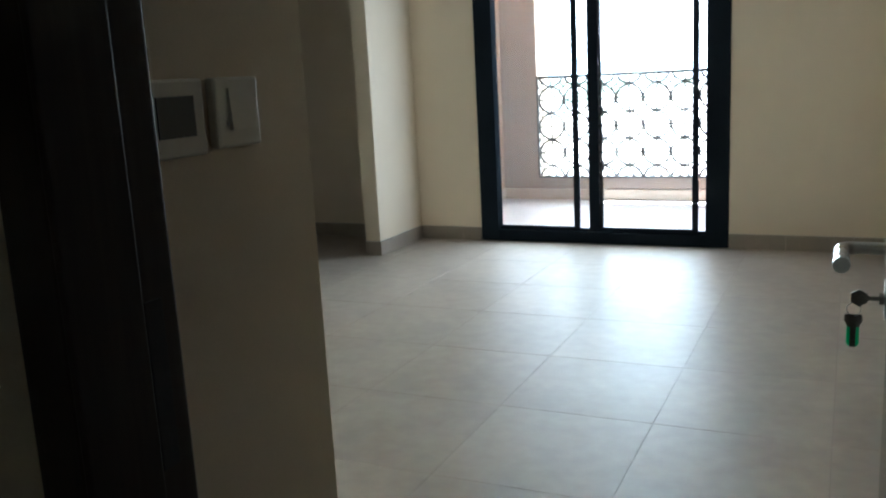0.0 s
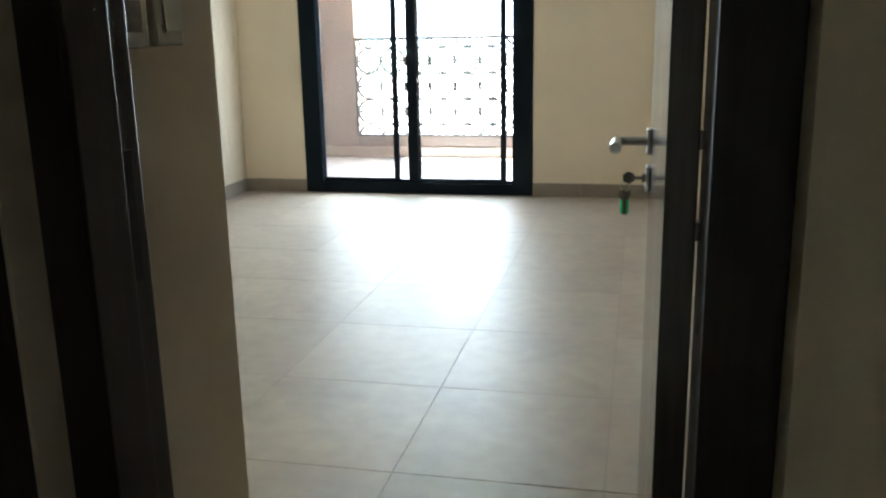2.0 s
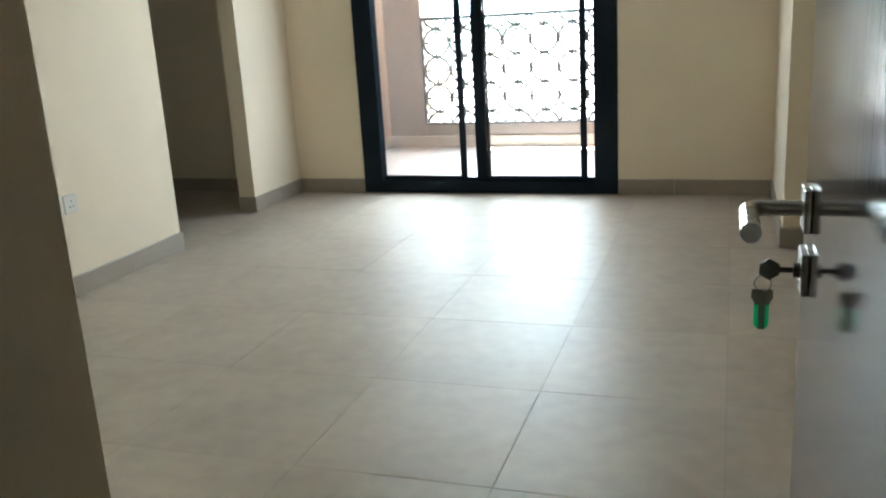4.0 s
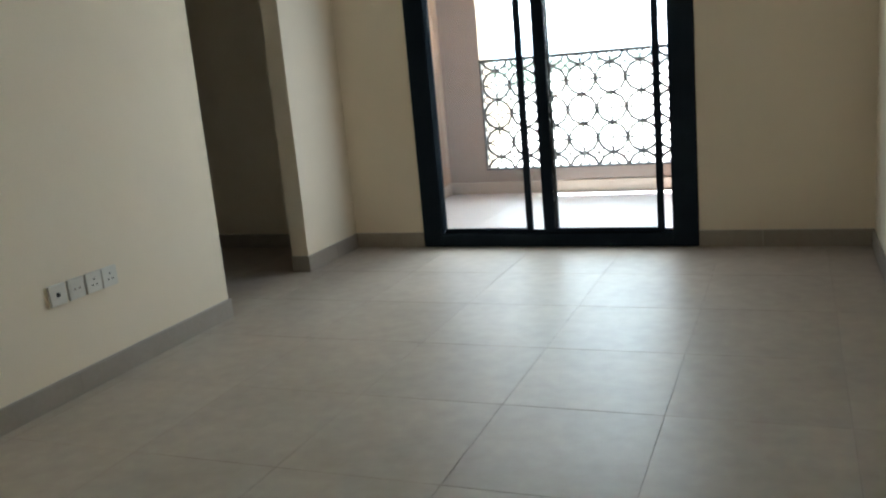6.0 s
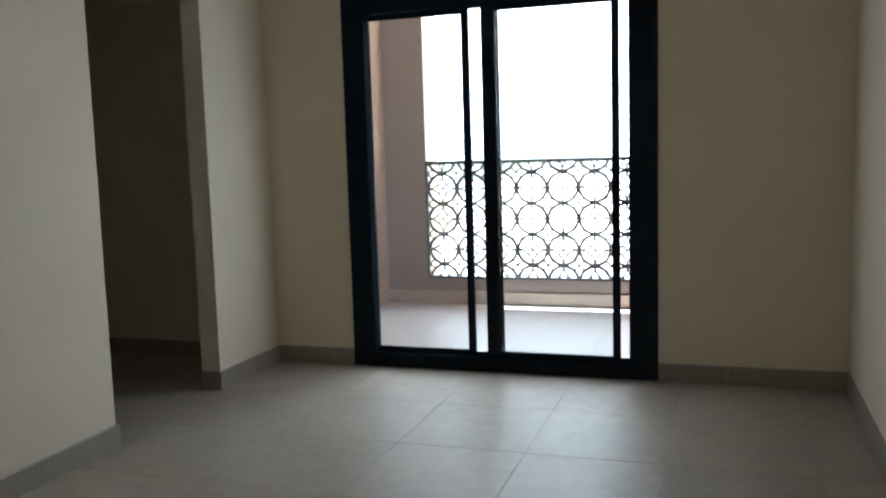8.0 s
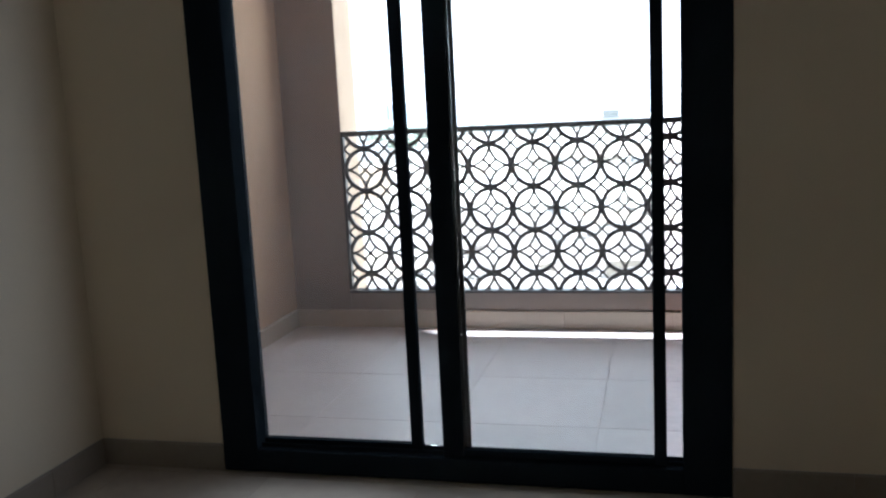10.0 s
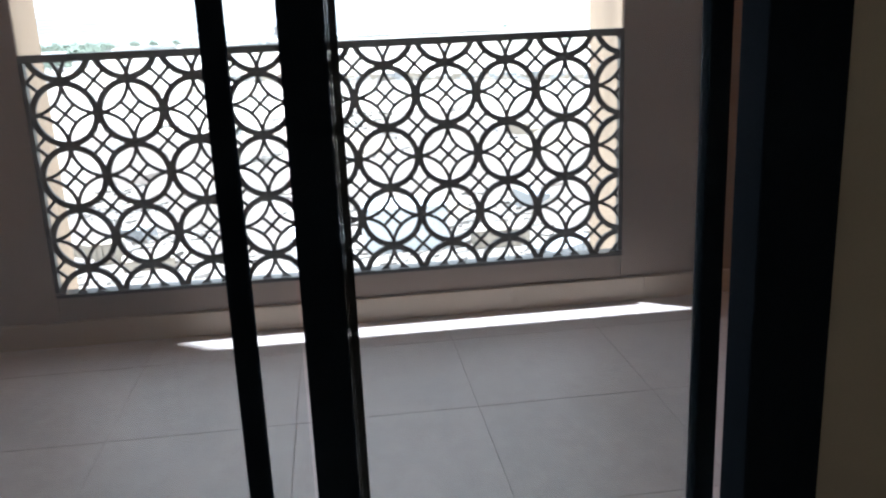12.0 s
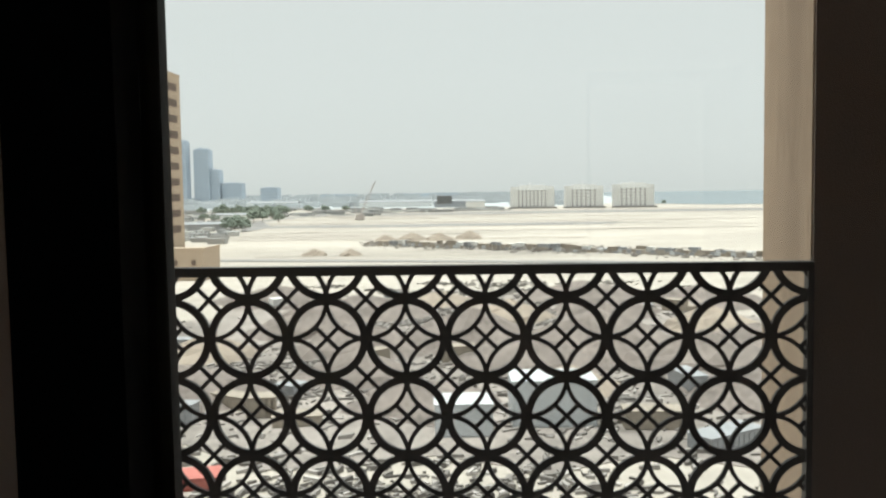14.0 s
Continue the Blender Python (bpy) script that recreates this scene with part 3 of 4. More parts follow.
M_FARWIN = material("haze_paled_window_bands", (0.34, 0.38, 0.42), 0.5, spread=0.08, scale=0.03, grain=0.3, bump=0.0)
# far walls and land paled for haze; yard huts borrow the pale grey
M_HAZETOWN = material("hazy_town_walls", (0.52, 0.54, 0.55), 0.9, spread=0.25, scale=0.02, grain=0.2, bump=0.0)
M_HAZELAND = material("haze_paled_far_land", (0.46, 0.49, 0.50), 0.95, spread=0.18, scale=0.004, grain=0.05, bump=0.0, stretch=(0.4, 1.5, 1))
M_BEIGE = material("beige_tower_render", (0.50, 0.395, 0.295), 0.85, spread=0.08, scale=0.05, grain=0.8, bump=0.0)
# dark brown that puts the shade of openings into the colour
M_SHADEWIN = material("shaded_opening_brown", (0.13, 0.09, 0.07), 0.7, spread=0.2, scale=0.1, grain=2, bump=0.0)
M_HEAP = material("spoil_heap_earth", (0.30, 0.25, 0.20), 0.95, spread=0.3, scale=0.15, grain=1.2, bump=0.0)
M_DARKHEAP = material("dark_rubble", (0.20, 0.17, 0.15), 0.95, spread=0.5, scale=0.2, grain=1.5, bump=0.0)
# dusty green, lifted and greyed further to put distance haze in
M_LEAF = material("haze_paled_dusty_leaves", (0.19, 0.225, 0.18), 0.9, spread=0.4, scale=0.3, grain=2.5, bump=0.0)
M_BARK = material("grey_brown_bark", (0.16, 0.12, 0.09), 0.9, spread=0.3, scale=1, grain=6, bump=0.0)
M_RED = material("faded_red_paint", (0.46, 0.15, 0.12), 0.6, spread=0.2, scale=0.3, grain=2, bump=0.0)
M_GREYP = material("grey_sheet_metal", (0.32, 0.33, 0.34), 0.5, spread=0.2, scale=0.3, grain=2, bump=0.0)
M_TAN = material("tan_sheet_metal", (0.33, 0.285, 0.23), 0.6, spread=0.2, scale=0.3, grain=2, bump=0.0)
M_CRANE = material("faded_crane_steel", (0.50, 0.45, 0.42), 0.6, spread=0.2, scale=0.3, grain=2, bump=0.0)

tagged(part("ground", box((-8000, -3000, GZ - 5), (8000, 12000, GZ)), M_SAND), "pale sandy open ground reaching the horizon", "ground", kind="structure")


def flat_patch(name, outline, mat, z, label, category):
    ob = part(name, prism(outline, "z", GZ - 0.5, GZ + z), mat)
    return tagged(ob, label, category, kind="structure")


def ragged(cx, cy, rx, ry, n, rnd, rough=0.25):
    return [(cx + rx * math.cos(2 * math.pi * i / n) * (1 + rnd.uniform(-rough, rough)), cy + ry * math.sin(2 * math.pi * i / n) * (1 + rnd.uniform(-rough, rough)))
            for i in range(n)]


rnd = random.Random(7)
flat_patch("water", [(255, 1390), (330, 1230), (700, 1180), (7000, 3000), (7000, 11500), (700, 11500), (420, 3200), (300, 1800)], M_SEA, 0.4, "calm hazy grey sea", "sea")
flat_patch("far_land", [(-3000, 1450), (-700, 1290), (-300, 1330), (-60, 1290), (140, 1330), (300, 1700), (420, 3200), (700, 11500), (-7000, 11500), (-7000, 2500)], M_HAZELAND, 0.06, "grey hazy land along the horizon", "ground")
flat_patch("yard_ground", ragged(-4, 145, 64, 68, 40, rnd, 0.16), M_YARD, 0.10, "dusty dark ground of the building yard", "ground")
flat_patch("far_ground", ragged(-60, 640, 200, 26, 36, rnd), M_ROAD, 0.12, "grey strip of trodden ground", "ground")
flat_patch("far_ground", ragged(120, 960, 330, 40, 36, rnd), M_ROAD, 0.14, "grey strip of trodden ground", "ground")


M_SAND_GREY = material("grey_trodden_sand", (0.345, 0.31, 0.27), 0.95, spread=0.35, scale=0.02, grain=0.2, bump=0.0, stretch=(0.5, 1.6, 1))
for k in range(56):
    yy = rnd.uniform(300, 1000)
    flat_patch("trodden_sand", ragged(rnd.uniform(-0.35, 0.3) * yy, yy, rnd.uniform(0.03, 0.16) * yy, rnd.uniform(0.003, 0.014) * yy, 34, rnd, 0.35), M_SAND_GREY, 0.02 + 0.002 * k,
               "grey trodden strip in the pale sand", "ground")


def road(points, width, z, label):
    left, right = [], []
    for i, (x, y) in enumerate(points):
        a, b = Vector(points[max(0, i - 1)]), Vector(points[min(len(points) - 1, i + 1)])
        d = (b - a).normalized()
        left.append((x - d.y * width / 2, y + d.x * width / 2))
        right.append((x + d.y * width / 2, y - d.x * width / 2))
    flat_patch("road", right + left[::-1], M_ROAD, z, label, "road")


road([(-175, 500), (-165, 600), (-178, 680), (-205, 760), (-200, 860), (-190, 1000), (-240, 1300)], 13, 0.2, "pale dusty asphalt road bending across the sand")
road([(-700, 1130), (-300, 1080), (0, 1060), (300, 1000), (620, 900)], 14, 0.25, "pale dusty road along the white blocks")
road([(-130, 330), (-60, 318), (40, 300), (140, 270)], 9, 0.2, "pale dusty track beside the yard")


def apartment_block(x, y, w, depth, h, cols, rows, c0):
    b = thing("apartment_block", "white low apartment block with rows of small dark windows", "apartment block", group="white apartment blocks", at=(x, y, GZ))
    part("wall", box((0, 0, 0), (w, depth, h)), M_BLOCK, b)
    part("wing", box((w * 0.12, -2.0, 0), (w * 0.88, 0, h * 0.86)), M_BLOCK, b)
    part("roof", put_box(box((w * 0.2, 2, h), (w * 0.8, depth - 2, h + 2.2)), (w * 0.42, 5, h + 2.2), (w * 0.47, 9, h + 5)), M_BLOCK, b)
    me = mesh_of("window", box((0, 0, 0), (2.0, 0.3, 2.0)), M_DARKWIN)
    for i in range(cols):
        for j in range(rows):
            ob = new("window", me)
            ob.parent = b
            ob.location = (c0 + i * (w * 0.70 / cols), -2.2, 3.0 + j * (h * 0.78 / rows))
    part("podium", box((-3, -6, 0), (w + 3, 0, 2.2)), M_ROAD, b, "grey boundary wall")


apartment_block(32, 1145, 57, 22, 29, 8, 6, 9.5)
apartment_block(103, 1138, 49, 22, 29, 6, 6, 8.0)
apartment_block(165, 1130, 51, 22, 30, 6, 6, 8.0)


def low_shed(x, y, w, d, h, mat, label):
    s = thing("shed", label, "shed", at=(x, y, GZ))
    part("wall", box((0, 0, 0), (w, d, h)), mat, s)
    part("roof", prism([(-0.6, h), (d / 2, h + d * 0.10), (d + 0.6, h), (d + 0.6, h + 0.4), (d / 2, h + d * 0.10 + 0.4), (-0.6, h + 0.4)], "x", -0.6, w + 0.6), M_GREYP, s)


low_shed(-210, 1420, 120, 30, 8, M_BLOCK, "long pale warehouse shed beyond the sand")
low_shed(-80, 1330, 70, 24, 9, M_GREYP, "long grey warehouse shed beyond the sand")
low_shed(-28, 1180, 26, 18, 10, M_BLOCK, "pale shed beside the white blocks")
low_shed(-420, 1500, 90, 30, 8, M_BLOCK, "long pale warehouse shed beyond the trees")
low_shed(-560, 1250, 100, 30, 7, M_TAN, "low tan shed among the trees")
low_shed(-260, 820, 34, 16, 5, M_BLOCK, "low white shed beside the trees")
low_shed(-215, 600, 30, 14, 4, M_GREYP, "low grey shed beside the road")


def billboard():
    b = thing("billboard", "large dark billboard on posts in the sand", "billboard", at=(-62, 1090, GZ))
    part("board", box((0, 0, 9), (19, 0.8, 19)), M_DARKWIN, b)
    for x in (3, 9, 15):
        part("post", box((x, 0.2, 0), (x + 0.8, 1.0, 9)), M_GREYP, b)


billboard()


def crane():
    c = thing("crawler_crane", "tall lattice crawler crane standing on the sand", "crane", at=(-113, 771, GZ))
    part("base", put_box(box((-4, -3, 0.2), (4, 3, 2.2)), (-3, -2.5, 2.2), (4, 2.5, 5.5)), M_CRANE, c)
    boom = bmesh.new()
    a, b = Vector((0, 0, 4)), Vector((15, 0, 35))
    offs = [Vector((0.7, 0.7, 0)), Vector((-0.7, 0.7, 0)), Vector((-0.7, -0.7, 0)), Vector((0.7, -0.7, 0))]
    for o in offs:
        put_tube(boom, a + o, b + o * 0.3, 0.22, 6)
    for i in range(12):
        p, q = a.lerp(b, i / 12), a.lerp(b, (i + 1) / 12)
        k = 1 - 0.7 * i / 12
        put_tube(boom, p + offs[i % 4] * k, q + offs[(i + 1) % 4] * k, 0.14, 5)
        put_tube(boom, p + offs[(i + 2) % 4] * k, q + offs[(i + 3) % 4] * k, 0.14, 5)
    part("boom", boom, M_CRANE, c)
    part("mast", put_tube(put_tube(bmesh.new(), (-2, 0, 5), (-5, 0, 15), 0.35, 6), (-5, 0, 15), (14, 0, 34), 0.10, 5), M_CRANE, c)


crane()


# the tower colours carry the haze; the air itself is clear
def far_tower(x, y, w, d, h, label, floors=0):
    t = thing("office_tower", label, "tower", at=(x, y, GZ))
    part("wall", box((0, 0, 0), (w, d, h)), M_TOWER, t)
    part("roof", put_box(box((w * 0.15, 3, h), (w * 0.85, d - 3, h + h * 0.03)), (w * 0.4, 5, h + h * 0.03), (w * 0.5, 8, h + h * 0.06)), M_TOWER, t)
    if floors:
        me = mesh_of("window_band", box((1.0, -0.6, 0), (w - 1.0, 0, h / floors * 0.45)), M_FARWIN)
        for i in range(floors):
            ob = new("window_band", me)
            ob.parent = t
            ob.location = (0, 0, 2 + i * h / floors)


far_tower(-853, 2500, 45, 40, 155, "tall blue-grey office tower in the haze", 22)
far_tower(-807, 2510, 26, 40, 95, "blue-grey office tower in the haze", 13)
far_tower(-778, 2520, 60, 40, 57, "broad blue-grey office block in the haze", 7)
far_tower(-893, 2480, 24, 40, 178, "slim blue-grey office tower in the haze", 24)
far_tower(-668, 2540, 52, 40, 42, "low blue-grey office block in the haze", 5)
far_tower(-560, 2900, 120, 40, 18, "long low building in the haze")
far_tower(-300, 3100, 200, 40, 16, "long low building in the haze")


def beige_tower():
    t = thing("apartment_tower", "tall beige apartment tower with brown panels for shaded balcony recesses", "apartment tower", at=(-141.7, 362, GZ))
    part("wall", box((-60, 0, 0), (0, 40, 80)), M_BEIGE, t)
    part("parapet", put_box(box((-60.3, -0.3, 80), (0.3, 0.4, 81)), (-0.4, 0.4, 80), (0.3, 40, 81)), M_BEIGE, t)
    # flat dark panels on the face stand for shaded recesses
    bal = mesh_of("recess_shade", box((-4.8, -0.25, 0), (-0.7, 0.05, 4.4)), M_SHADEWIN)
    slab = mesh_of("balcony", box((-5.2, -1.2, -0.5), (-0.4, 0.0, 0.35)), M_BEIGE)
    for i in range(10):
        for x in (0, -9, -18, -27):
            for nm, me in (("recess_shade", bal), ("balcony", slab)):
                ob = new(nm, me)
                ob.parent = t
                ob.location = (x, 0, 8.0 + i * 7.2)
    side = mesh_of("recess_shade", box((-0.05, 19, 0), (0.25, 35, 3.4)), M_SHADEWIN)
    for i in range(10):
        ob = new("recess_shade", side)
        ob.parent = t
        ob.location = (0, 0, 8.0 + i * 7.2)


def low_beige_building():
    t = thing("low_building", "low beige flat-roofed building beside the tower", "building", at=(-82.5, 250, GZ))
    part("wall", box((-40, 0, 0), (0, 16, 9.0)), M_BEIGE, t)
    part("parapet", put_box(box((-40.2, -0.2, 9.0), (0.2, 0.4, 9.7)), (-0.4, 0.4, 9.0), (0.2, 16.2, 9.7)), M_BEIGE, t)
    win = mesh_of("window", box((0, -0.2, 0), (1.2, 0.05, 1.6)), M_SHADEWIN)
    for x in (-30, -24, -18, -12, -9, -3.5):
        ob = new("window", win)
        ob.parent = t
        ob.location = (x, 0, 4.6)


low_beige_building()
beige_tower()


def tree(x, y, h, seed):
    rt = random.Random(seed)
    t = thing("tree", "dusty green broad tree on the sand, paled for haze", "tree", group="trees by the road", at=(x, y, GZ))
    tr = put_tube(bmesh.new(), (0, 0, -0.2), (0.2, 0, h * 0.45), 0.35, 8, 0.2)
    for k in range(4):
        a = k * 1.6 + rt.random()
        put_tube(tr, (0.15, 0, h * 0.35), (math.cos(a) * h * 0.22, math.sin(a) * h * 0.22, h * 0.65), 0.16, 6, 0.06)
    part("trunk", tr, M_BARK, t)
    crown = bmesh.new()
    for k in range(70):
        a, u = rt.uniform(0, 2 * math.pi), rt.random() ** 0.5
        r = h * 0.48 * u
        z = h * (0.42 + 0.5 * rt.random() * (1 - 0.6 * u * u))
        s = h * rt.uniform(0.05, 0.12)
        made = bmesh.ops.create_icosphere(crown, subdivisions=1, radius=s, matrix=Matrix.Translation((r * math.cos(a), r * math.sin(a), z)))
        for v in made["verts"]:
            v.co += Vector((rt.uniform(-1, 1), rt.uniform(-1, 1), rt.uniform(-1, 1))) * s * 0.35
    part("crown", crown, M_LEAF, t)


for k, (x, y, h) in enumerate(((-262, 905, 15), (-248, 890, 13), (-236, 930, 14), (-285, 930, 15), (-300, 960, 13), (-225, 960, 12), (-243, 1010, 13), (-275, 1010, 12),
                               (-215, 1040, 12), (-198, 1060, 11), (-315, 1020, 12), (-260, 790, 9), (-244, 770, 8), (-330, 900, 11), (-181, 1110, 10), (-350, 1050, 11),
                               (238, 1290, 8), (262, 1300, 7), (215, 1280, 8))):
    tree(x, y, h, 40 + k)
rw = random.Random(77)
for k in range(34):   # two clumps beside the road
    near = k < 13
    y = rw.uniform(570, 660) if near else rw.uniform(720, 1020)
    tree(y * (rw.uniform(-0.306, -0.280) if near else rw.uniform(-0.274, -0.240)), y, rw.uniform(7, 11) if near else rw.uniform(8, 13), 90 + k)


def low_roofs():
    # flat roofs, yards and walls of the low settlement beside the road, too many to count
    rk, bm = random.Random(53), bmesh.new()
    for k in range(420):
        y = rk.uniform(430, 1000) if k < 200 else rk.uniform(900, 1350)
        u = rk.uniform(-0.40, -0.305) if k < 200 else rk.uniform(-0.38, -0.13)
        if k >= 330:
            y, u = rk.uniform(1000, 1200), rk.uniform(-0.2, 0.02)
        w, d, h = rk.uniform(3, 9 if k < 200 else 24), rk.uniform(3, 8), rk.uniform(0.8, 3.2)
        put_box(bm, (y * u, y, GZ), (y * u + w, y + d, GZ + h))
    # roof greys are lifted for haze
    ob = part("low_roofs", bm, island_material("haze_paled_roofs", (0.24, 0.25, 0.25), (0.38, 0.38, 0.37), (0.66, 0.66, 0.64)))
    tagged(ob, "low hazy grey and white roofs of a settlement by the road", "settlement", kind="stuff")


def heap_mesh(rh, r, h):
    bm = bmesh.new()
    rings, n = 4, 14
    rows = []
    for i in range(rings):
        f = i / rings
        rows.append([bm.verts.new((r * (1 - f) * math.cos(2 * math.pi * j / n) * rh.uniform(0.85, 1.15), r * (1 - f) * math.sin(2 * math.pi * j / n) * rh.uniform(0.85, 1.15),
                                   h * (f ** 0.8) * rh.uniform(0.85, 1.1))) for j in range(n)])
    top = bm.verts.new((0, 0, h))
    for i in range(rings - 1):
        for j in range(n):
            bm.faces.new((rows[i][j], rows[i][(j + 1) % n], rows[i + 1][(j + 1) % n], rows[i + 1][j]))
    for j in range(n):
        bm.faces.new((rows[-1][j], rows[-1][(j + 1) % n], top))
    return bm


rh = random.Random(21)
for x, y, r, h, mat in [(-81, 408, 5.5, 3.0, M_HEAP), (-63, 405, 5.0, 3.0, M_HEAP), (-60, 520, 7, 3.5, M_HEAP), (-45, 530, 9, 4, M_HEAP), (-28, 525, 8, 4, M_HEAP), (-10, 535, 8, 4.5, M_HEAP),
                        (22, 165, 15, 6.5, M_DARKHEAP), (-2, 172, 13, 6, M_DARKHEAP), (38, 150, 12, 5, M_DARKHEAP), (-39, 186, 10, 5, M_DARKHEAP), (-20, 140, 9, 4, M_DARKHEAP),
                        (6, 205, 10, 4, M_HEAP), (30, 215, 12, 4, M_DARKHEAP), (50, 190, 10, 4, M_HEAP), (-52, 160, 9, 3.5, M_HEAP), (14, 132, 7, 3, M_HEAP), (-12, 232, 10, 3, M_HEAP), (-30, 215, 16, 4, M_DARKHEAP), (-46, 128, 13, 4, M_DARKHEAP), (44, 128, 13, 4, M_DARKHEAP), (-8, 122, 10, 3, M_DARKHEAP), (28, 245, 16, 4, M_DARKHEAP), (58, 232, 14, 4, M_DARKHEAP), (-58, 240, 15, 4, M_DARKHEAP), (8, 152, 12, 4, M_DARKHEAP), (52, 165, 12, 4, M_DARKHEAP), (-24, 165, 12, 4.5, M_DARKHEAP)]:
    dark = mat is M_DARKHEAP
    ob = part("spoil_heap", heap_mesh(rh, r, h), mat)
    ob.location = (0.83 * x, 0.83 * y, GZ) if y < 300 else (0.85 * x, 0.85 * y, GZ)
    tagged(ob, "heap of dark rubble in the building yard" if dark else "heap of pale earth on the sand", "earth heap")


def container(x, y, turn, mat, label, size=(12, 2.5, 2.6)):
    w, d, h = size
    k = 0.83 if y < 300 else 0.87
    x, y = k * x, k * y
    c = thing("site_container", label, "container", group="site huts and containers", at=(x, y, GZ))
    c.rotation_euler = (0, 0, turn)
    body = bmesh.new()
    put_box(body, (-w / 2, -d / 2, 0), (w / 2, d / 2, h))
    for i in range(10):
        u = -w / 2 + (i + 0.5) * w / 10
        put_box(body, (u - 0.25, -d / 2 - 0.08, 0.2), (u + 0.25, -d / 2, h - 0.2))
    part("body", body, mat, c)
    part("roof", box((-w / 2 - 0.1, -d / 2 - 0.15, h), (w / 2 + 0.1, d / 2 + 0.15, h + 0.12)), mat, c)


rc = random.Random(5)
KINDS = [(M_BLOCK, "white site hut in the building yard"), (M_GREYP, "grey steel container in the building yard"), (M_TAN, "tan steel container in the building yard"),
         (M_RED, "faded red container in the building yard")]
for k in range(46):   # the fenced compound across the sand
    f = (k + 0.5) / 46
    mat, label = KINDS[rc.choices((0, 1, 2, 3), (2, 5, 5, 0.15))[0]]
    container(-60 + 176 * f + rc.uniform(-2, 2), 486 - 124 * f + rc.uniform(-9, 9), -0.66 + rc.uniform(-0.15, 0.15), mat, label, (rc.uniform(2.0, 6.5), rc.uniform(1.5, 2.6), rc.uniform(0.8, 2.3)))
for k in range(30):   # the yard below the balcony
    mat, label = KINDS[rc.choices((0, 1, 2, 3), (0.6, 5, 5, 0))[0]]
    container(rc.uniform(-62, 58), rc.uniform(102, 262), rc.choice((0.1, 1.6, -0.5, 0.7)) + rc.uniform(-0.2, 0.2), mat, label, (rc.uniform(3, 8), rc.uniform(2.0, 3.0), rc.uniform(1.0, 2.4)))
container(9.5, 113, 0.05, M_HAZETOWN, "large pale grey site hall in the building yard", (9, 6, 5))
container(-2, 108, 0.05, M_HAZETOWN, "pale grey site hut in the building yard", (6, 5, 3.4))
for x, y in ((-32, 87), (-35, 84)):
    container(x, y, 0.25, M_RED, "faded red container in the building yard", (8, 3.0, 1.0))


def boards():
    # hoarding round the far compound
    f = thing("site_fence", "pale grey site hoarding round the compound", "fence", at=(0, 0, GZ))
    rf = random.Random(12)
    a, b, n = Vector((-56, 408)), Vector((98, 309)), 96
    for k in range(n):
        p, q = a.lerp(b, k / n), a.lerp(b, (k + 0.93) / n)
        if rf.random() < 0.3:
            continue
        bm = prism([(p.x, p.y), (q.x, q.y), (q.x + 0.25, q.y + 0.3), (p.x + 0.25, p.y + 0.3)], "z", 0, rf.uniform(0.9, 2.0))
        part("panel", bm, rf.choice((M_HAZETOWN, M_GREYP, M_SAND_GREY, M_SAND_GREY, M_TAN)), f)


boards()


def clutter():
    # loose timber, steel and rubble strewn about, too much to count
    rk, verts, faces = random.Random(9), [], []
    spots = [(rk.gauss(-2, 30), rk.uniform(62, 235), rk.uniform(2, 9)) for k in range(110)]
    for k in range(9500):
        cx, cy, spread = rk.choice(spots)
        x, y = rk.gauss(cx, spread), rk.gauss(cy, spread * 0.6)
        s = rk.uniform(0.15, 0.6)
        if k >= 8000:
            f = rk.random()
            x, y = -58 + 158 * f + rk.gauss(0, 4), 424 - 106 * f + rk.gauss(0, 11)
            s = rk.uniform(0.3, 0.9)
        long, wide, high = s * rk.uniform(0.8, 4.0), s * 0.6, s * rk.uniform(0.15, 0.7)
        a, n = rk.gauss(0.2, 0.8), len(verts)
        c, d = math.cos(a), math.sin(a)
        for z in (-0.1, high):
            for u, v in ((-1, -1), (1, -1), (1, 1), (-1, 1)):
                tip = z + (0.4 * high * u * rk.random() if z > 0 else 0)
                verts.append((x + u * long / 2 * c - v * wide / 2 * d, y + u * long / 2 * d + v * wide / 2 * c, GZ + 0.15 + tip))
        faces += [[n + i for i in q] for q in ((4, 5, 6, 7), (0, 1, 5, 4), (1, 2, 6, 5), (2, 3, 7, 6), (3, 0, 4, 7))]
    me = bpy.data.meshes.new("site_clutter")
    me.from_pydata(verts, [], faces)
    me.materials.append(M_CLUTTER)
    ob = new("site_clutter", me)
    tagged(ob, "loose rubble, timber and sheet strewn over the yard", "rubble", kind="stuff")


M_CLUTTER = island_material("mixed_site_clutter", (0.11, 0.10, 0.092), (0.25, 0.23, 0.21), (0.52, 0.49, 0.46))


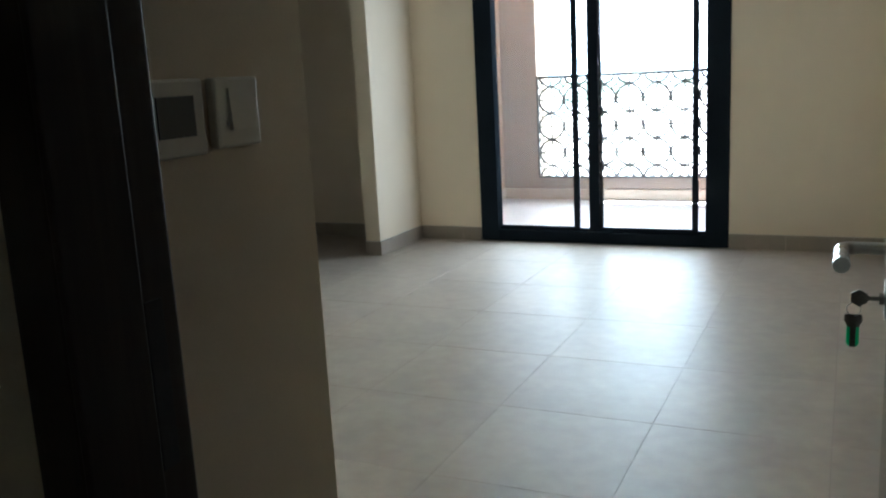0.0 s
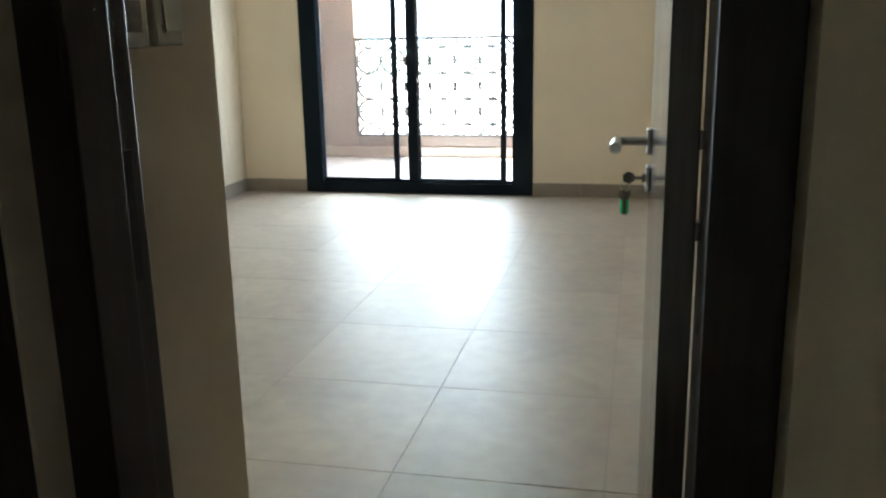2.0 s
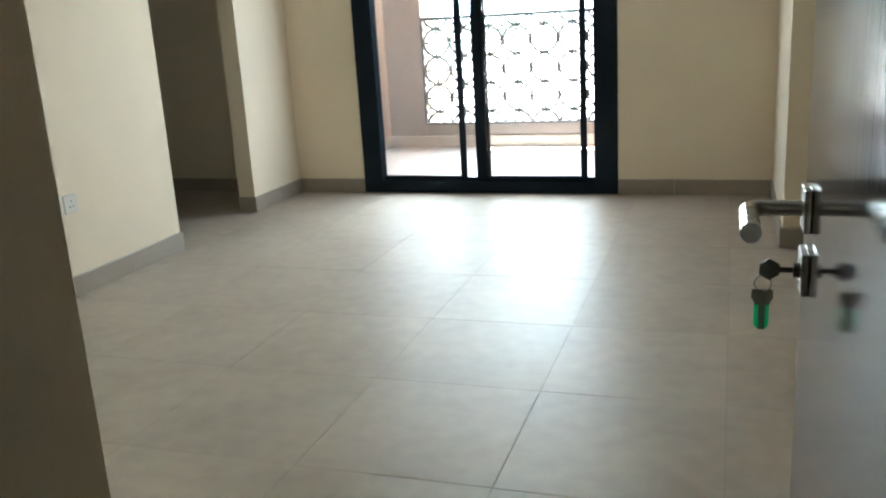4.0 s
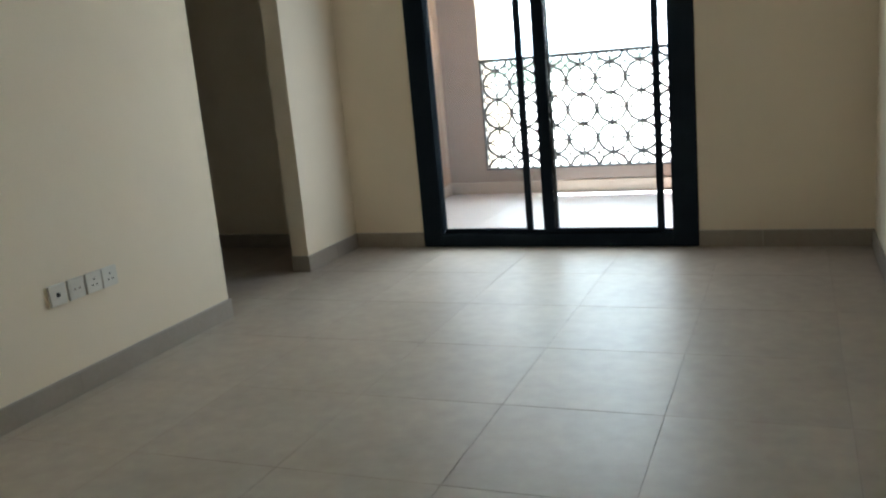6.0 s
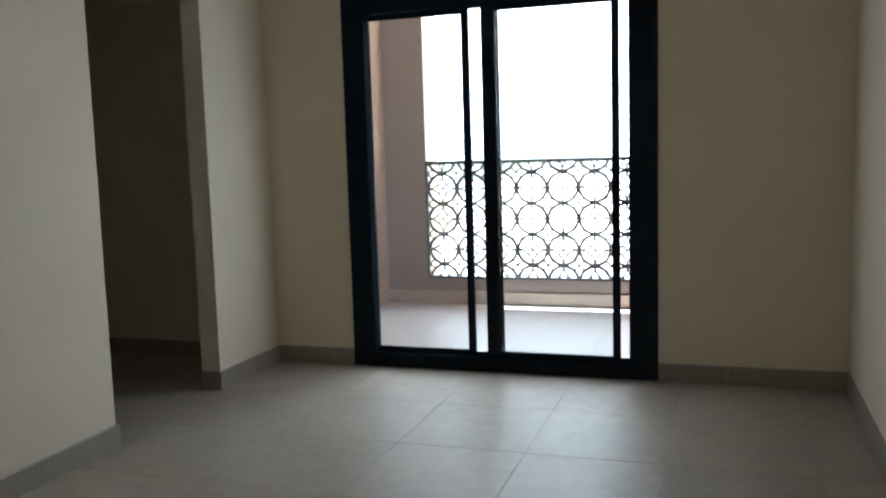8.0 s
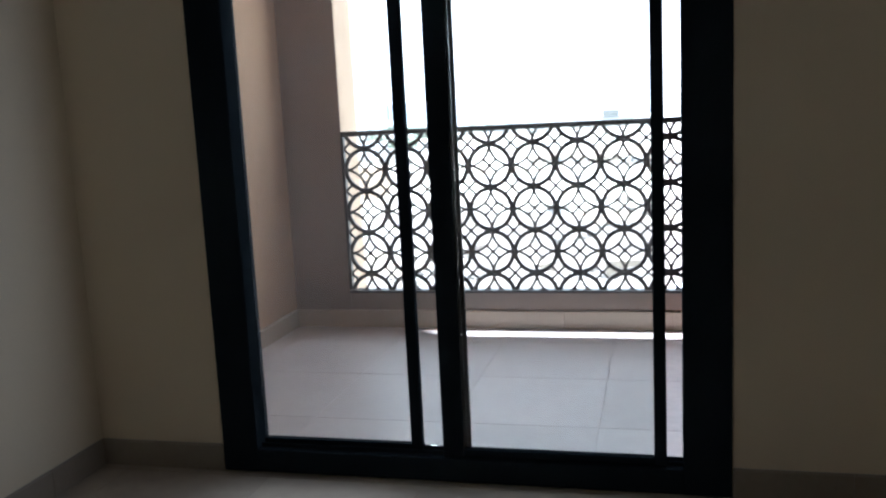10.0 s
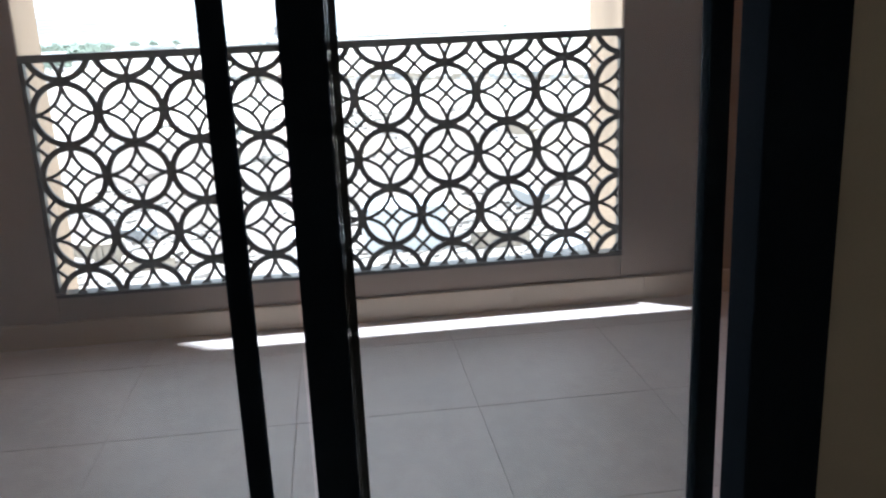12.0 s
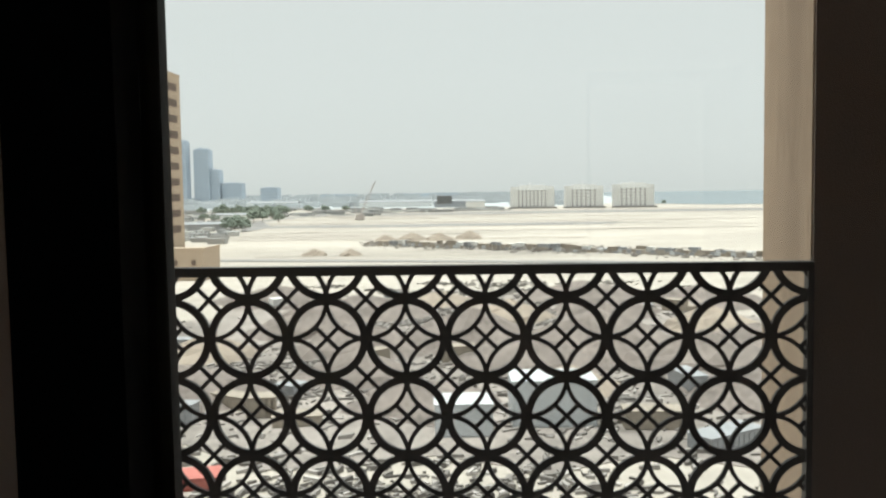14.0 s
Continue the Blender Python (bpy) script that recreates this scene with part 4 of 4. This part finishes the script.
def far_town():
    # low roofs and walls of the hazy town along the horizon
    rk, bm = random.Random(31), bmesh.new()
    for k in range(520):
        y = rk.uniform(1350, 4200)
        x = y * rk.uniform(-0.42, 0.10)
        if -260 < x < 20 and y < 1500:
            continue
        put_box(bm, (x, y, GZ), (x + rk.uniform(10, 60), y + 20, GZ + rk.uniform(3, 9) + (y - 1350) * 0.004))
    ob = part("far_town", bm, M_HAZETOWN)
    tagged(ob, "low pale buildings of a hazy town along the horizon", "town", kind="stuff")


clutter()
far_town()
low_roofs()


# ---- floor tiles, last ----
def tiles(parent, x_line, y_line, px, py, x0, x1, y0, y1, z, mat, rt, joint=0.0025, tilt=0.0005):
    shared = {}
    i0, i1 = math.floor((x0 - x_line) / px), math.ceil((x1 - x_line) / px)
    j0, j1 = math.floor((y0 - y_line) / py), math.ceil((y1 - y_line) / py)
    for i in range(i0, i1):
        for j in range(j0, j1):
            a, b = max(x0, x_line + i * px), min(x1, x_line + (i + 1) * px)
            c, d = max(y0, y_line + j * py), min(y1, y_line + (j + 1) * py)
            w, h = b - a - joint, d - c - joint
            if w < 0.01 or h < 0.01:
                continue
            key = (round(w, 3), round(h, 3))
            if key not in shared:
                bm = bmesh.new()
                e = 0.0012
                low = [bm.verts.new((sx * w / 2, sy * h / 2, -0.0015)) for sx, sy in ((-1, -1), (1, -1), (1, 1), (-1, 1))]
                mid = [bm.verts.new((sx * w / 2, sy * h / 2, -0.0008)) for sx, sy in ((-1, -1), (1, -1), (1, 1), (-1, 1))]
                top = [bm.verts.new((sx * (w / 2 - e), sy * (h / 2 - e), 0)) for sx, sy in ((-1, -1), (1, -1), (1, 1), (-1, 1))]
                bm.faces.new(top)
                for p, q in ((low, mid), (mid, top)):
                    for k in range(4):
                        bm.faces.new((p[k], p[(k + 1) % 4], q[(k + 1) % 4], q[k]))
                shared[key] = mesh_of("floor_tile", bm, mat)
            ob = new("floor_tile", shared[key])
            ob.parent = parent
            ob.location = ((a + b) / 2, (c + d) / 2, z)
            ob.rotation_euler = (rt.uniform(-tilt, tilt), rt.uniform(-tilt, tilt), 0)


tiles(floor, 1.310, -1.237, 0.562, 0.597, -2.9, 4.2, -6.85, 0, 0.0, M_TILE, random.Random(3), 0.0017)
tiles(balcony_floor, 1.297, 0.610, 0.600, 0.625, BX0, BX, 0.26, KERB_Y, BZ, M_BTILE, random.Random(4))
